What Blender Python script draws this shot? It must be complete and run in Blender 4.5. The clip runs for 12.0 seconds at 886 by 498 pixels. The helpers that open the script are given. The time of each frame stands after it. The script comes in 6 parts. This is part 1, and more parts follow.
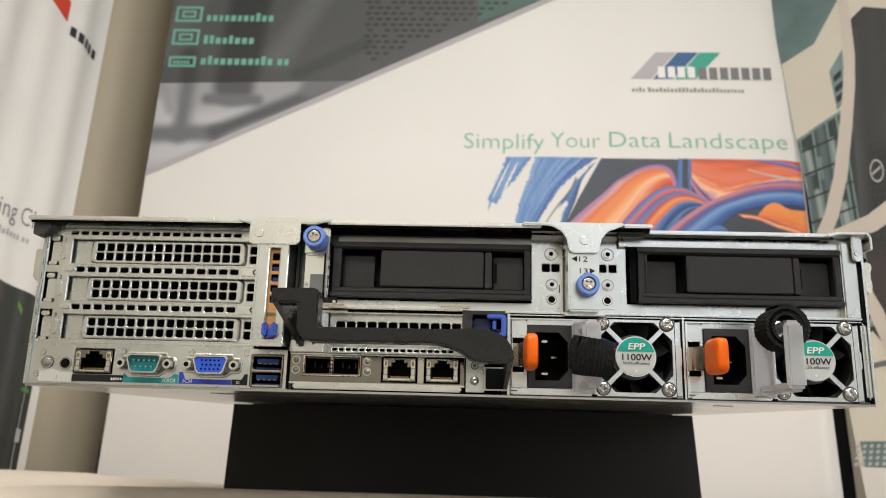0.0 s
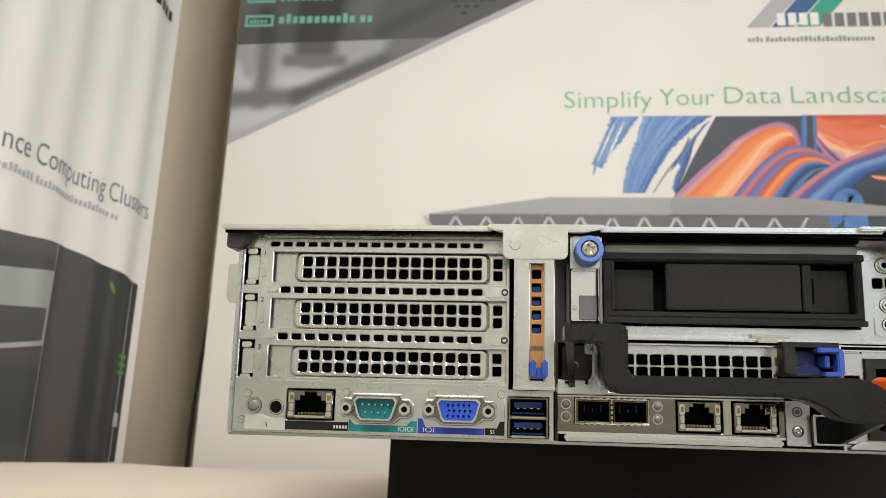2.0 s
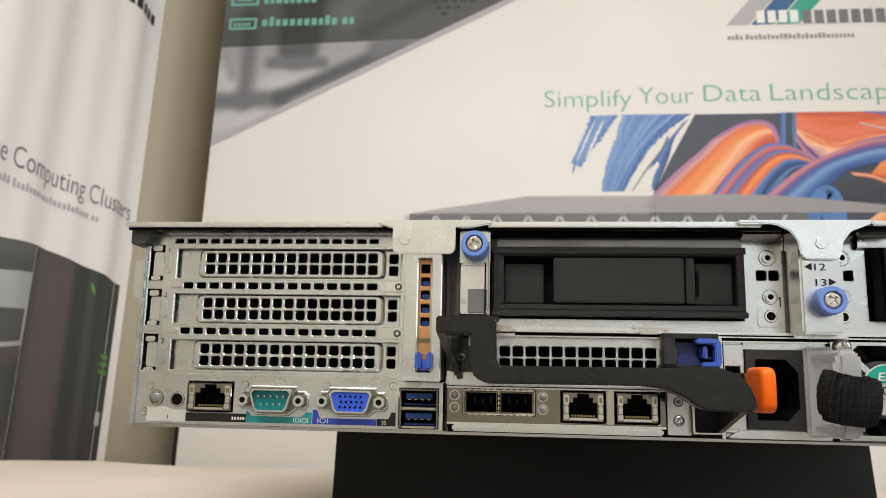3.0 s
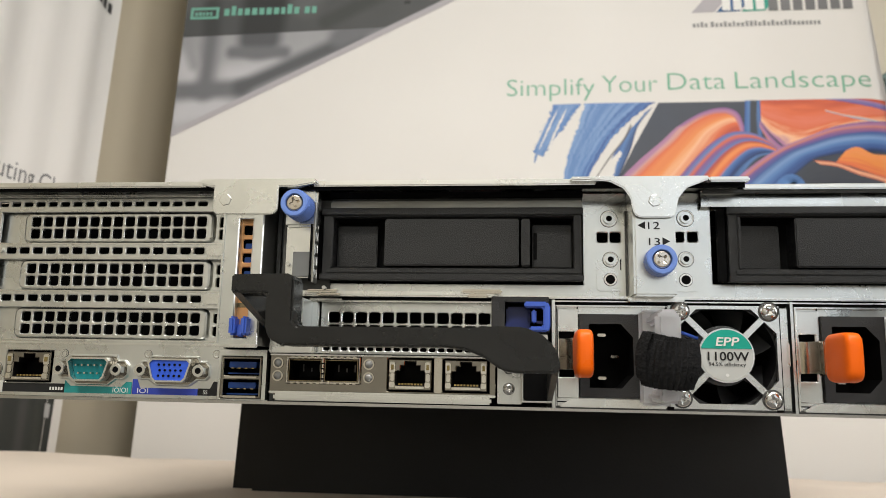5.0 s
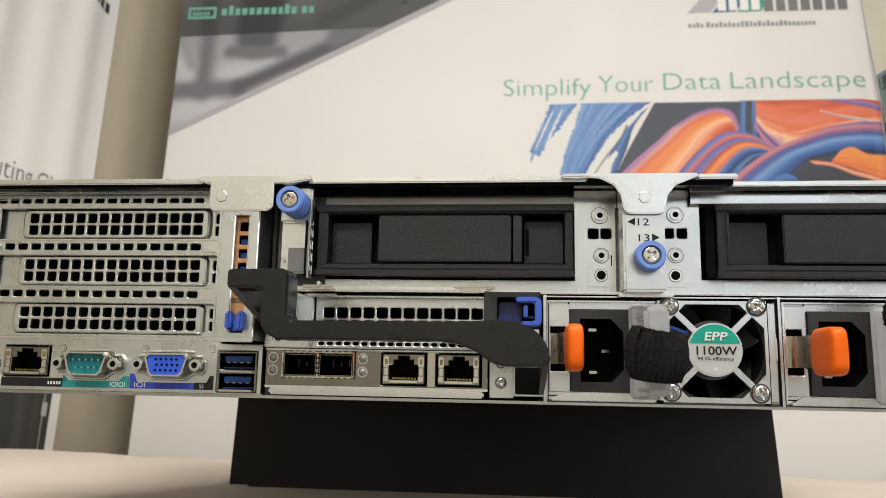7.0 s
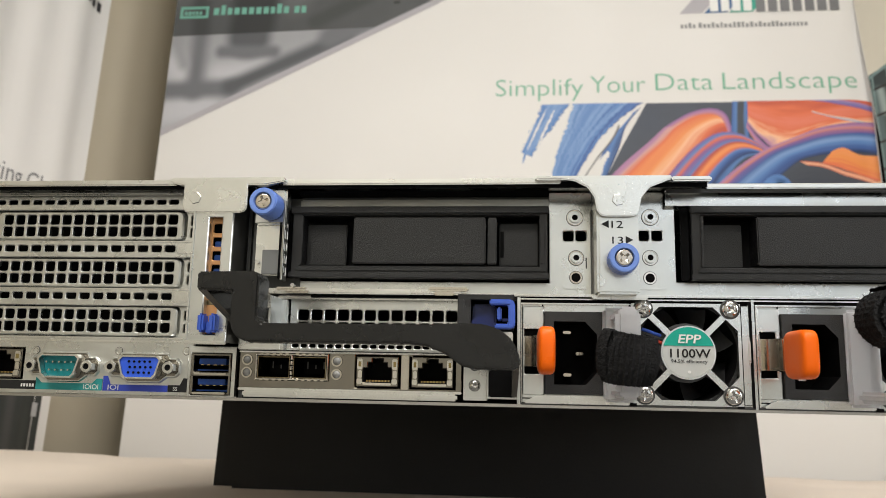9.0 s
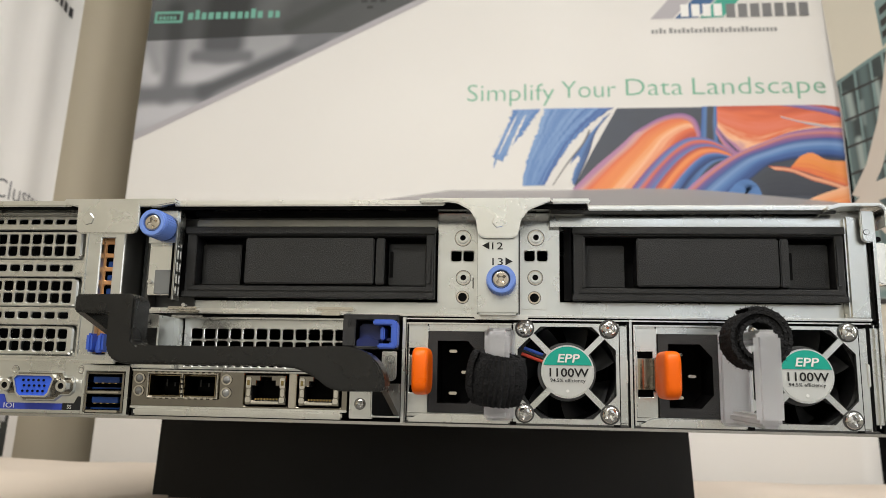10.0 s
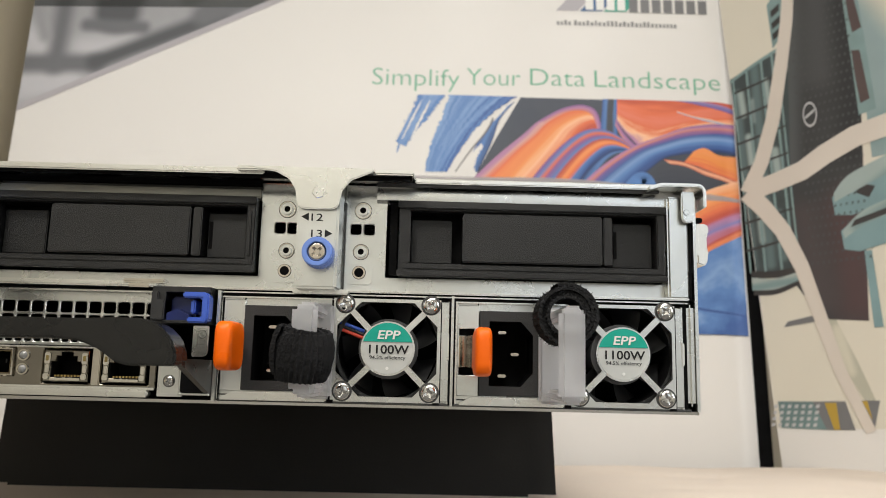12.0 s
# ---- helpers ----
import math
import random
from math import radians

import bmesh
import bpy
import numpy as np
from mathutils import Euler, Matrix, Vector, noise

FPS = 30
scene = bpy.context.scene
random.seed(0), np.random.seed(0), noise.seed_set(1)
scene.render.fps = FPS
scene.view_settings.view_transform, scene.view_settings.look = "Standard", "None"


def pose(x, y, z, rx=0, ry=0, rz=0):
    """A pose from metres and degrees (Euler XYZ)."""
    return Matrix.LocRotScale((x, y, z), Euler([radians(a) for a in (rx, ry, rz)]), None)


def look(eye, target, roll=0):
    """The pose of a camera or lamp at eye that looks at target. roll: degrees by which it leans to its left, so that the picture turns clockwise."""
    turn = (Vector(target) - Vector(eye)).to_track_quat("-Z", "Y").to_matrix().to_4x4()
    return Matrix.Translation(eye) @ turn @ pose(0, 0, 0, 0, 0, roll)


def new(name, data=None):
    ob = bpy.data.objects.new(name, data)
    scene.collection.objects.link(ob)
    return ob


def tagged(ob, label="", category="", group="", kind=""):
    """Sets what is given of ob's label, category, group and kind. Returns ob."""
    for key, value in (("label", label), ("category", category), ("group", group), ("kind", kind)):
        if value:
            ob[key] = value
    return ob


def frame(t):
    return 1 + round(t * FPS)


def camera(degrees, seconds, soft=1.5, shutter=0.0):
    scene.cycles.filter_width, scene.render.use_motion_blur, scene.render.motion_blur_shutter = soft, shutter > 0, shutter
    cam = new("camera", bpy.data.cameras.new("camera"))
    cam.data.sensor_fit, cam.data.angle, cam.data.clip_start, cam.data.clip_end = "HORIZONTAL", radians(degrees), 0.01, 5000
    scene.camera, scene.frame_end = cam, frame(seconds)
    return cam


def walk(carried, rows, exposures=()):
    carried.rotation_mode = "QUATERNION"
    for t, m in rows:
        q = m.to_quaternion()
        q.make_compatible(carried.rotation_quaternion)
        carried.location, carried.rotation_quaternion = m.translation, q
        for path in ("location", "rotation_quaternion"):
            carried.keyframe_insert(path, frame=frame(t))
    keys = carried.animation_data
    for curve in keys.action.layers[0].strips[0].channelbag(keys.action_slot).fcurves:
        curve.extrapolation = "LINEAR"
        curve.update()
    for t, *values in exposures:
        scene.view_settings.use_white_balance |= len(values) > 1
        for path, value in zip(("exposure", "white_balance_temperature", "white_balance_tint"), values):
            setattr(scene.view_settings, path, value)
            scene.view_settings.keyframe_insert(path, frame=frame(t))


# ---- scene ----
cam = camera(60.72, 12.0, soft=0.8)
PATH = [
    (0, (0.0135, -0.3894, -0.0468), (-0.0598, 1.5133, 0.5650), 1.73),
    (0.5, (-0.0136, -0.3719, -0.0433), (-0.1123, 1.5331, 0.5576), 1.70),
    (1, (-0.0462, -0.3508, -0.0292), (-0.1840, 1.5720, 0.5033), 1.77),
    (1.5, (-0.0958, -0.3087, -0.0177), (-0.2465, 1.6212, 0.4851), 1.80),
    (2, (-0.0999, -0.3222, -0.0007), (-0.2683, 1.6083, 0.4938), 1.79),
    (2.5, (-0.0711, -0.3254, -0.0010), (-0.2569, 1.6032, 0.4952), 1.65),
    (4.5, (-0.0117, -0.3153, -0.0142), (-0.2144, 1.6119, 0.4806), 1.64),
    (5, (0.0209, -0.2992, -0.0131), (-0.1822, 1.6277, 0.4827), 1.61),
    (5.5, (0.0218, -0.3038, -0.0139), (-0.1801, 1.6232, 0.4821), 1.60),
    (6, (0.0269, -0.3021, -0.0163), (-0.1740, 1.6250, 0.4795), 1.54),
    (6.5, (0.0234, -0.3030, -0.0160), (-0.1755, 1.6241, 0.4806), 1.60),
    (8.5, (0.0230, -0.3012, -0.0149), (-0.1695, 1.6266, 0.4814), 1.52),
    (9, (0.0323, -0.3013, -0.0143), (-0.1582, 1.6268, 0.4816), 1.61),
    (9.5, (0.0302, -0.3013, -0.0136), (-0.1589, 1.6269, 0.4824), 1.59),
    (10, (0.0771, -0.3045, -0.0062), (-0.1072, 1.6246, 0.4884), 1.54),
    (10.5, (0.1278, -0.3002, -0.0058), (-0.0324, 1.6306, 0.4907), 1.58),
    (11, (0.1356, -0.2963, -0.0080), (0.0663, 1.6410, 0.4837), 1.42),
    (11.5, (0.1263, -0.2913, -0.0089), (0.1128, 1.6506, 0.4696), 1.41),
    (12, (0.1164, -0.2914, -0.0088), (0.1311, 1.6521, 0.4630), 1.38),
]
walk(cam, [(t, look(eye, target, roll)) for t, eye, target, roll in PATH])
cam.data.dof.use_dof = True
cam.data.dof.focus_distance = 0.315
cam.data.dof.aperture_fstop = 20.0

# ---- world and lights ----
world = bpy.data.worlds.new("world")
scene.world = world
world.use_nodes = True
world.node_tree.nodes["Background"].inputs[0].default_value = (0.75, 0.87, 1.0, 1)
world.node_tree.nodes["Background"].inputs[1].default_value = 0.6


def area(name, eye, target, sx, sy, power, colour):
    d = bpy.data.lights.new(name, "AREA")
    d.shape, d.size, d.size_y, d.energy, d.color = "RECTANGLE", sx, sy, power, colour
    ob = new(name, d)
    ob.matrix_world = look(eye, target)
    return ob


# all four lamps stand out of view
area("unseen_panel_light", (0.42, -0.70, 1.60), (0.42, -0.699, 0), 1.1, 0.55, 20.4, (1.0, 0.965, 0.92))
# second panel added to brighten the back wall and the server's left side
area("unseen_panel_light", (-0.50, -1.75, 1.60), (-0.50, -1.749, 0), 0.8, 0.55, 32, (1.0, 0.97, 0.89))
# added for a cool bright reflection in the server's right half
area("unseen_window_light", (0.95, -2.53, 0.55), (0.75, 0, 0.2), 1.25, 1.15, 3.2, (0.95, 0.98, 1.0))
area("unseen_window_light", (2.23, -0.6, 0.65), (0, -0.5, 0.3), 1.0, 1.1, 17, (0.97, 0.98, 1.0))


# ---- materials ----
def mat(name, colour, rough=0.5, metal=0.0, vary=0.08, scale=40, bump=0.0, bscale=400, stretch=(1, 1, 1), detail=6, contrast=0.0, warp=0.0, **extra):
    m = bpy.data.materials.new(name)
    m.use_nodes = True
    nt = m.node_tree
    b = nt.nodes["Principled BSDF"]
    tc = nt.nodes.new("ShaderNodeTexCoord")
    mp = nt.nodes.new("ShaderNodeMapping")
    mp.inputs["Scale"].default_value = stretch
    nt.links.new(tc.outputs["Object"], mp.inputs[0])
    n1 = nt.nodes.new("ShaderNodeTexNoise")
    n1.inputs["Scale"].default_value, n1.inputs["Detail"].default_value = scale, detail
    n2 = nt.nodes.new("ShaderNodeTexNoise")
    n2.inputs["Scale"].default_value, n2.inputs["Detail"].default_value = bscale, 3
    for n in (n1, n2):
        nt.links.new(mp.outputs[0], n.inputs["Vector"])
    mix = nt.nodes.new("ShaderNodeMix")
    mix.data_type = "RGBA"
    mix.inputs[6].default_value = (*[max(0, c * (1 - vary)) for c in colour], 1)
    mix.inputs[7].default_value = (*[min(1, c * (1 + vary)) for c in colour], 1)
    if contrast:
        cr = nt.nodes.new("ShaderNodeMapRange")
        cr.inputs[1].default_value, cr.inputs[2].default_value = 0.5 - contrast, 0.5 + contrast
        nt.links.new(n1.outputs[0], cr.inputs[0])
        nt.links.new(cr.outputs[0], mix.inputs[0])
    else:
        nt.links.new(n1.outputs[0], mix.inputs[0])
    nt.links.new(mix.outputs[2], b.inputs["Base Color"])
    mr = nt.nodes.new("ShaderNodeMapRange")
    mr.inputs[1].default_value, mr.inputs[2].default_value = 0.3, 0.7
    mr.inputs[3].default_value, mr.inputs[4].default_value = rough * 0.75, min(1, rough * 1.25)
    nt.links.new(n1.outputs[0], mr.inputs[0])
    nt.links.new(mr.outputs[0], b.inputs["Roughness"])
    b.inputs["Metallic"].default_value = metal
    if bump:
        bp = nt.nodes.new("ShaderNodeBump")
        bp.inputs["Strength"].default_value, bp.inputs["Distance"].default_value = bump, 0.0006
        nt.links.new(n2.outputs[0], bp.inputs["Height"])
        nt.links.new(bp.outputs[0], b.inputs["Normal"])
        if warp:
            # slow buckling of thin sheet
            n3 = nt.nodes.new("ShaderNodeTexNoise")
            n3.inputs["Scale"].default_value, n3.inputs["Detail"].default_value = 26, 0
            nt.links.new(tc.outputs["Object"], n3.inputs["Vector"])
            bw = nt.nodes.new("ShaderNodeBump")
            bw.inputs["Strength"].default_value, bw.inputs["Distance"].default_value = 1.0, 0.0015 * warp
            nt.links.new(n3.outputs[0], bw.inputs["Height"])
            nt.links.new(bw.outputs[0], bp.inputs["Normal"])
    for key, value in extra.items():
        b.inputs[key.replace("_", " ")].default_value = value
    return m


STEEL = mat("zinc_steel", (0.725, 0.735, 0.715), 0.29, 1.0, 0.13, 55, 0.06, 1400, warp=0.35)
LIDM = mat("lid_steel", (0.80, 0.80, 0.77), 0.27, 1.0, 0.06, 40, 0.04, 1400, warp=0.2)
UNDERSTEEL = mat("underside_steel", (0.56, 0.55, 0.53), 0.20, 1.0, 0.08, 30, 0.04, 900, warp=0.2)
# two darker copies of the steel, mostly for parts that lie in shade
MIDSTEEL = mat("half_shade_steel", (0.34, 0.335, 0.31), 0.4, 1.0, 0.12, 50, 0.05, 900)
DARKSTEEL = mat("darkened_steel", (0.10, 0.10, 0.098), 0.5, 0.7, 0.15, 30)
BRIGHT = mat("nickel", (0.64, 0.60, 0.53), 0.13, 1.0, 0.08, 120, 0.05, 900)
# nickel with the room's dark reflections put into its base colour
TIN = mat("reflection_dark_nickel", (0.28, 0.26, 0.225), 0.08, 1.0, 0.15, 90, 0.05, 900, warp=0.5)
TABM = mat("spring_nickel", (0.80, 0.77, 0.70), 0.20, 1.0, 0.08, 120, 0.05, 900)
BRASSY = mat("gilt_cage", (0.26, 0.21, 0.13), 0.22, 1.0, 0.15, 120, 0.05, 900)
AMBER = mat("amber_light_pipe", (0.20, 0.15, 0.05), 0.3, 0, 0.05, 90)
CHROME = mat("screw_steel", (0.66, 0.655, 0.64), 0.16, 1.0, 0.05, 200)
BLACK = mat("black_plastic", (0.0085, 0.0085, 0.009), 0.38, 0, 0.25, 900, 0.38, 3400, Specular_IOR_Level=0.5)
INLETM = mat("inlet_plastic", (0.020, 0.020, 0.021), 0.5, 0, 0.2, 900, 0.4, 2600)
FANM = mat("fan_plastic", (0.075, 0.075, 0.078), 0.34, 0, 0.1, 60)
SATIN = mat("satin_black_plastic", (0.009, 0.0088, 0.0085), 0.27, 0, 0.12, 50, 0.06, 1500, Specular_IOR_Level=0.45)
# near-black, mostly to paint the shade in holes, gaps and recess backs
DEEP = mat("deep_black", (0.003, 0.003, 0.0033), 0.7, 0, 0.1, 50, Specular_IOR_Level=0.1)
BLUE = mat("blue_plastic", (0.05, 0.12, 0.55), 0.38, 0, 0.08, 90)
LBLUE = mat("light_blue_plastic", (0.17, 0.29, 0.72), 0.4, 0, 0.06, 90)
ORANGE = mat("orange_plastic", (1.0, 0.15, 0.002), 0.36, 0, 0.04, 90, Specular_IOR_Level=0.3)
COPPER = mat("copper_strip", (0.66, 0.34, 0.15), 0.38, 0.6, 0.12, 80)
GOLD = mat("gold_contact", (0.80, 0.58, 0.22), 0.28, 1.0, 0.05, 100)
TEAL = mat("teal_plastic", (0.0, 0.22, 0.25), 0.35, 0, 0.06, 90)
VGAB = mat("vga_blue_plastic", (0.03, 0.11, 0.72), 0.38, 0, 0.06, 90)
USBB = mat("usb_blue_plastic", (0.0, 0.045, 0.24), 0.4, 0, 0.06, 90)
TEALBAND = mat("teal_ink", (0.02, 0.30, 0.30), 0.5, 0, 0.05, 90)
BLUEBAND = mat("blue_ink", (0.03, 0.06, 0.45), 0.5, 0, 0.05, 90)
INK = mat("dark_ink", (0.022, 0.022, 0.022), 0.6, 0, 0.05, 90, Specular_IOR_Level=0.15)
WHITEINK = mat("white_ink", (0.80, 0.80, 0.78), 0.5, 0, 0.03, 90)
LABELGREY = mat("label_grey", (0.58, 0.59, 0.57), 0.4, 0.2, 0.05, 120)
LABELGREEN = mat("label_green", (0.0, 0.36, 0.27), 0.45, 0, 0.05, 120)
CLEAR = mat("frosted_plastic", (0.90, 0.90, 0.92), 0.40, 0, 0.03, 60, 0.02, 500, Transmission_Weight=0.74, IOR=1.42)
SMOKED = mat("smoked_lens", (0.22, 0.22, 0.21), 0.06, 0, 0.1, 60, Coat_Weight=1.0, Coat_Roughness=0.03)
HEADM = mat("screw_head_nickel", (0.60, 0.545, 0.47), 0.20, 1.0, 0.10, 300, 0.06, 900)
PATCHM = mat("pale_label", (0.56, 0.55, 0.51), 0.45, 0, 0.05, 90)
GREYPL = mat("mid_grey_plastic", (0.20, 0.205, 0.205), 0.5, 0, 0.06, 80, 0.1, 900)
VELCRO = mat("hook_tape", (0.018, 0.018, 0.019), 0.95, 0, 0.4, 300, 1.0, 1100, Specular_IOR_Level=0.1)
BOXM = mat("black_foam", (0.014, 0.0138, 0.0135), 0.62, 0, 0.3, 7, 0.2, 700, Specular_IOR_Level=0.3)
CLOTH = mat("cream_cloth", (0.72, 0.63, 0.54), 0.9, 0, 0.06, 14, 0.25, 900)
PVC = mat("banner_pvc", (0.74, 0.72, 0.695), 0.5, 0, 0.02, 5, 0.05, 60)
GREYWALL = mat("beige_wall", (0.62, 0.61, 0.56), 0.85, 0, 0.05, 3, 0.1, 200)
WALLM = mat("khaki_wall", (0.60, 0.535, 0.41), 0.85, 0, 0.06, 4, 0.1, 200)
PAINTW = mat("white_wall", (0.62, 0.60, 0.57), 0.85, 0, 0.03, 3, 0.1, 200)
CARPET = mat("grey_carpet", (0.16, 0.155, 0.15), 0.95, 0, 0.2, 60, 0.3, 500)
WOOD = mat("table_board", (0.45, 0.36, 0.26), 0.5, 0, 0.15, 8, 0.1, 100, (1, 12, 1))
RUBBER = mat("cable_rubber", (0.02, 0.02, 0.02), 0.5, 0, 0.1, 50)
LAMPM = mat("lamp_diffuser", (0.9, 0.9, 0.88), 0.5, 0, 0.02, 5, Emission_Color=(1, 0.92, 0.82, 1), Emission_Strength=3.0)


# ---- mesh helpers, in millimetres ----
K = 0.001


def box(bm, x0, x1, y0, y1, z0, z1, bevel=0.0, seg=2):
    m = Matrix.LocRotScale(((x0 + x1) / 2, (y0 + y1) / 2, (z0 + z1) / 2), None, (abs(x1 - x0), abs(y1 - y0), abs(z1 - z0)))
    r = bmesh.ops.create_cube(bm, size=1, matrix=m)
    if bevel:
        es = list({e for v in r["verts"] for e in v.link_edges})
        bmesh.ops.bevel(bm, geom=es, offset=bevel, segments=seg, affect="EDGES", clamp_overlap=True)
    return bm


def rod(bm, x, y0, y1, z, r, n=24, r2=None):
    """A cylinder along y."""
    m = Matrix.Translation((x, (y0 + y1) / 2, z)) @ Matrix.Rotation(radians(90), 4, "X")
    bmesh.ops.create_cone(bm, cap_ends=True, segments=n, radius1=r if r2 is None else r2, radius2=r, depth=abs(y1 - y0), matrix=m)
    return bm


def ring(bm, x, y0, y1, z, r, ri, n=28):
    """A tube along y with a real hole."""
    loops = []
    for rad, y in ((r, y0), (r, y1), (ri, y1), (ri, y0)):
        loops.append([bm.verts.new((x + rad * math.cos(2 * math.pi * i / n), y, z + rad * math.sin(2 * math.pi * i / n))) for i in range(n)])
    for a in range(4):
        p, q = loops[a], loops[(a + 1) % 4]
        for i in range(n):
            bm.faces.new((p[i], p[(i + 1) % n], q[(i + 1) % n], q[i]))
    return bm


def prism(bm, pts, y0, y1, bevel=0.0, seg=2):
    """A shape of (x, z) points given depth from y0 to y1."""
    f = bm.faces.new([bm.verts.new((x, y0, z)) for x, z in pts])
    r = bmesh.ops.extrude_face_region(bm, geom=[f])
    vs = [v for v in r["geom"] if isinstance(v, bmesh.types.BMVert)]
    bmesh.ops.translate(bm, verts=vs, vec=(0, y1 - y0, 0))
    if bevel:
        es = list({e for v in vs + list(f.verts) for e in v.link_edges})
        bmesh.ops.bevel(bm, geom=es, offset=bevel, segments=seg, affect="EDGES", clamp_overlap=True)
    return bm


def plate(bm, x0, x1, z0, z1, y0, y1, holes=()):
    """A sheet in x and z with rectangular holes right through it."""
    xs = sorted({x0, x1, *[min(max(h[i], x0), x1) for h in holes for i in (0, 1)]})
    zs = sorted({z0, z1, *[min(max(h[i], z0), z1) for h in holes for i in (2, 3)]})

    def solid(i, j):
        if not (0 <= i < len(xs) - 1 and 0 <= j < len(zs) - 1):
            return False
        cx, cz = (xs[i] + xs[i + 1]) / 2, (zs[j] + zs[j + 1]) / 2
        return not any(h[0] < cx < h[1] and h[2] < cz < h[3] for h in holes)

    cache = {}

    def v(i, j, k):
        if (i, j, k) not in cache:
            cache[i, j, k] = bm.verts.new((xs[i], (y0, y1)[k], zs[j]))
        return cache[i, j, k]

    for i in range(len(xs) - 1):
        for j in range(len(zs) - 1):
            if not solid(i, j):
                continue
            bm.faces.new((v(i, j, 0), v(i + 1, j, 0), v(i + 1, j + 1, 0), v(i, j + 1, 0)))
            bm.faces.new((v(i, j, 1), v(i, j + 1, 1), v(i + 1, j + 1, 1), v(i + 1, j, 1)))
            for di, dj, a, b in ((-1, 0, (0, 0), (0, 1)), (1, 0, (1, 1), (1, 0)), (0, -1, (1, 0), (0, 0)), (0, 1, (0, 1), (1, 1))):
                if not solid(i + di, j + dj):
                    p, q = (i + a[0], j + a[1]), (i + b[0], j + b[1])
                    bm.faces.new((v(*p, 0), v(*q, 0), v(*q, 1), v(*p, 1)))
    return bm


def platec(bm, x0, x1, z0, z1, y0, y1, holes=(), skip=(), ch=0.3):
    """A sheet whose front edges are softly broken, but for the holes that are filled again."""
    plate(bm, x0, x1, z0, z1, y0, y1, holes)
    bm.normal_update()
    on = lambda v, h: (abs(v.x - h[0]) < 1e-4 or abs(v.x - h[1]) < 1e-4 or abs(v.z - h[2]) < 1e-4 or abs(v.z - h[3]) < 1e-4) and h[0] - 1e-4 <= v.x <= h[1] + 1e-4 and h[2] - 1e-4 <= v.z <= h[3] + 1e-4
    es = []
    for e in bm.edges:
        m = (e.verts[0].co + e.verts[1].co) / 2
        if len(e.link_faces) == 2 and all(abs(v.co.y - y0) < 1e-4 for v in e.verts) and e.calc_face_angle(0) > 1 and not any(on(m, h) for h in skip):
            es.append(e)
    bmesh.ops.bevel(bm, geom=es, offset=ch, segments=1, affect="EDGES", clamp_overlap=True)
    return bm


def perf(bm, x0, x1, z0, z1, nx, nz, hw, hh, r, y0, y1):
    """A field of round-cornered holes that fills the rectangle exactly."""
    cw, ch = (x1 - x0) / nx, (z1 - z0) / nz
    for i in range(nx):
        for j in range(nz):
            cx, cz = x0 + cw * (i + 0.5), z0 + ch * (j + 0.5)
            inner, outer = [], []
            for sx, sz, a0 in ((1, 1, 0), (-1, 1, 90), (-1, -1, 180), (1, -1, 270)):
                for k, a in enumerate((0, 45, 90)):
                    t = radians(a0 + a)
                    ix, iz = cx + sx * (hw / 2 - r) + r * math.cos(t), cz + sz * (hh / 2 - r) + r * math.sin(t)
                    inner.append((ix, iz))
                    if k == 1:
                        outer.append((cx + sx * cw / 2, cz + sz * ch / 2))
                    elif (k == 0) == (a0 in (0, 180)):
                        outer.append((cx + sx * cw / 2, iz))
                    else:
                        outer.append((ix, cz + sz * ch / 2))
            bev = 0.3
            wide = [(x + math.copysign(bev, x - cx), z + math.copysign(bev, z - cz)) for x, z in inner]
            fw = [bm.verts.new((x, y0, z)) for x, z in wide]
            fi = [bm.verts.new((x, y0 + bev, z)) for x, z in inner]
            fo = [bm.verts.new((x, y0, z)) for x, z in outer]
            bi = [bm.verts.new((x, y1, z)) for x, z in inner]
            for k in range(12):
                n = (k + 1) % 12
                bm.faces.new((fo[k], fo[n], fw[n], fw[k]))
                bm.faces.new((fw[k], fw[n], fi[n], fi[k]))
                bm.faces.new((fi[k], fi[n], bi[n], bi[k]))
    bmesh.ops.remove_doubles(bm, verts=bm.verts, dist=1e-3)
    return bm


def blob(bm, x0, x1, y0, y1, z0, z1, e=0.4):
    """A soft-cornered block."""
    r = bmesh.ops.create_uvsphere(bm, u_segments=32, v_segments=20, radius=1)
    f = lambda v: math.copysign(abs(v) ** e, v)
    for v in r["verts"]:
        flat = math.hypot(v.co.x, v.co.y)
        cx, cy = (v.co.x / flat, v.co.y / flat) if flat > 1e-6 else (0, 0)
        v.co = ((x0 + x1) / 2 + (x1 - x0) / 2 * f(cx) * f(flat), (y0 + y1) / 2 + (y1 - y0) / 2 * f(cy) * f(flat), (z0 + z1) / 2 + (z1 - z0) / 2 * f(v.co.z))
    return bm


def link(name, me, material, parent, label):
    me.materials.append(material)
    ob = new(name, me)
    ob.parent = parent
    if label:
        ob["label"] = label
    return ob


def part(name, bm, material, parent, label="", smooth=False, unit=K):
    bmesh.ops.recalc_face_normals(bm, faces=bm.faces)
    bmesh.ops.scale(bm, verts=bm.verts, vec=(unit, unit, unit))
    me = bpy.data.meshes.new(name)
    bm.to_mesh(me)
    bm.free()
    if smooth:
        for p in me.polygons:
            p.use_smooth = True
        me.set_sharp_from_angle(angle=radians(35))
    return link(name, me, material, parent, label)


def B():
    return bmesh.new()


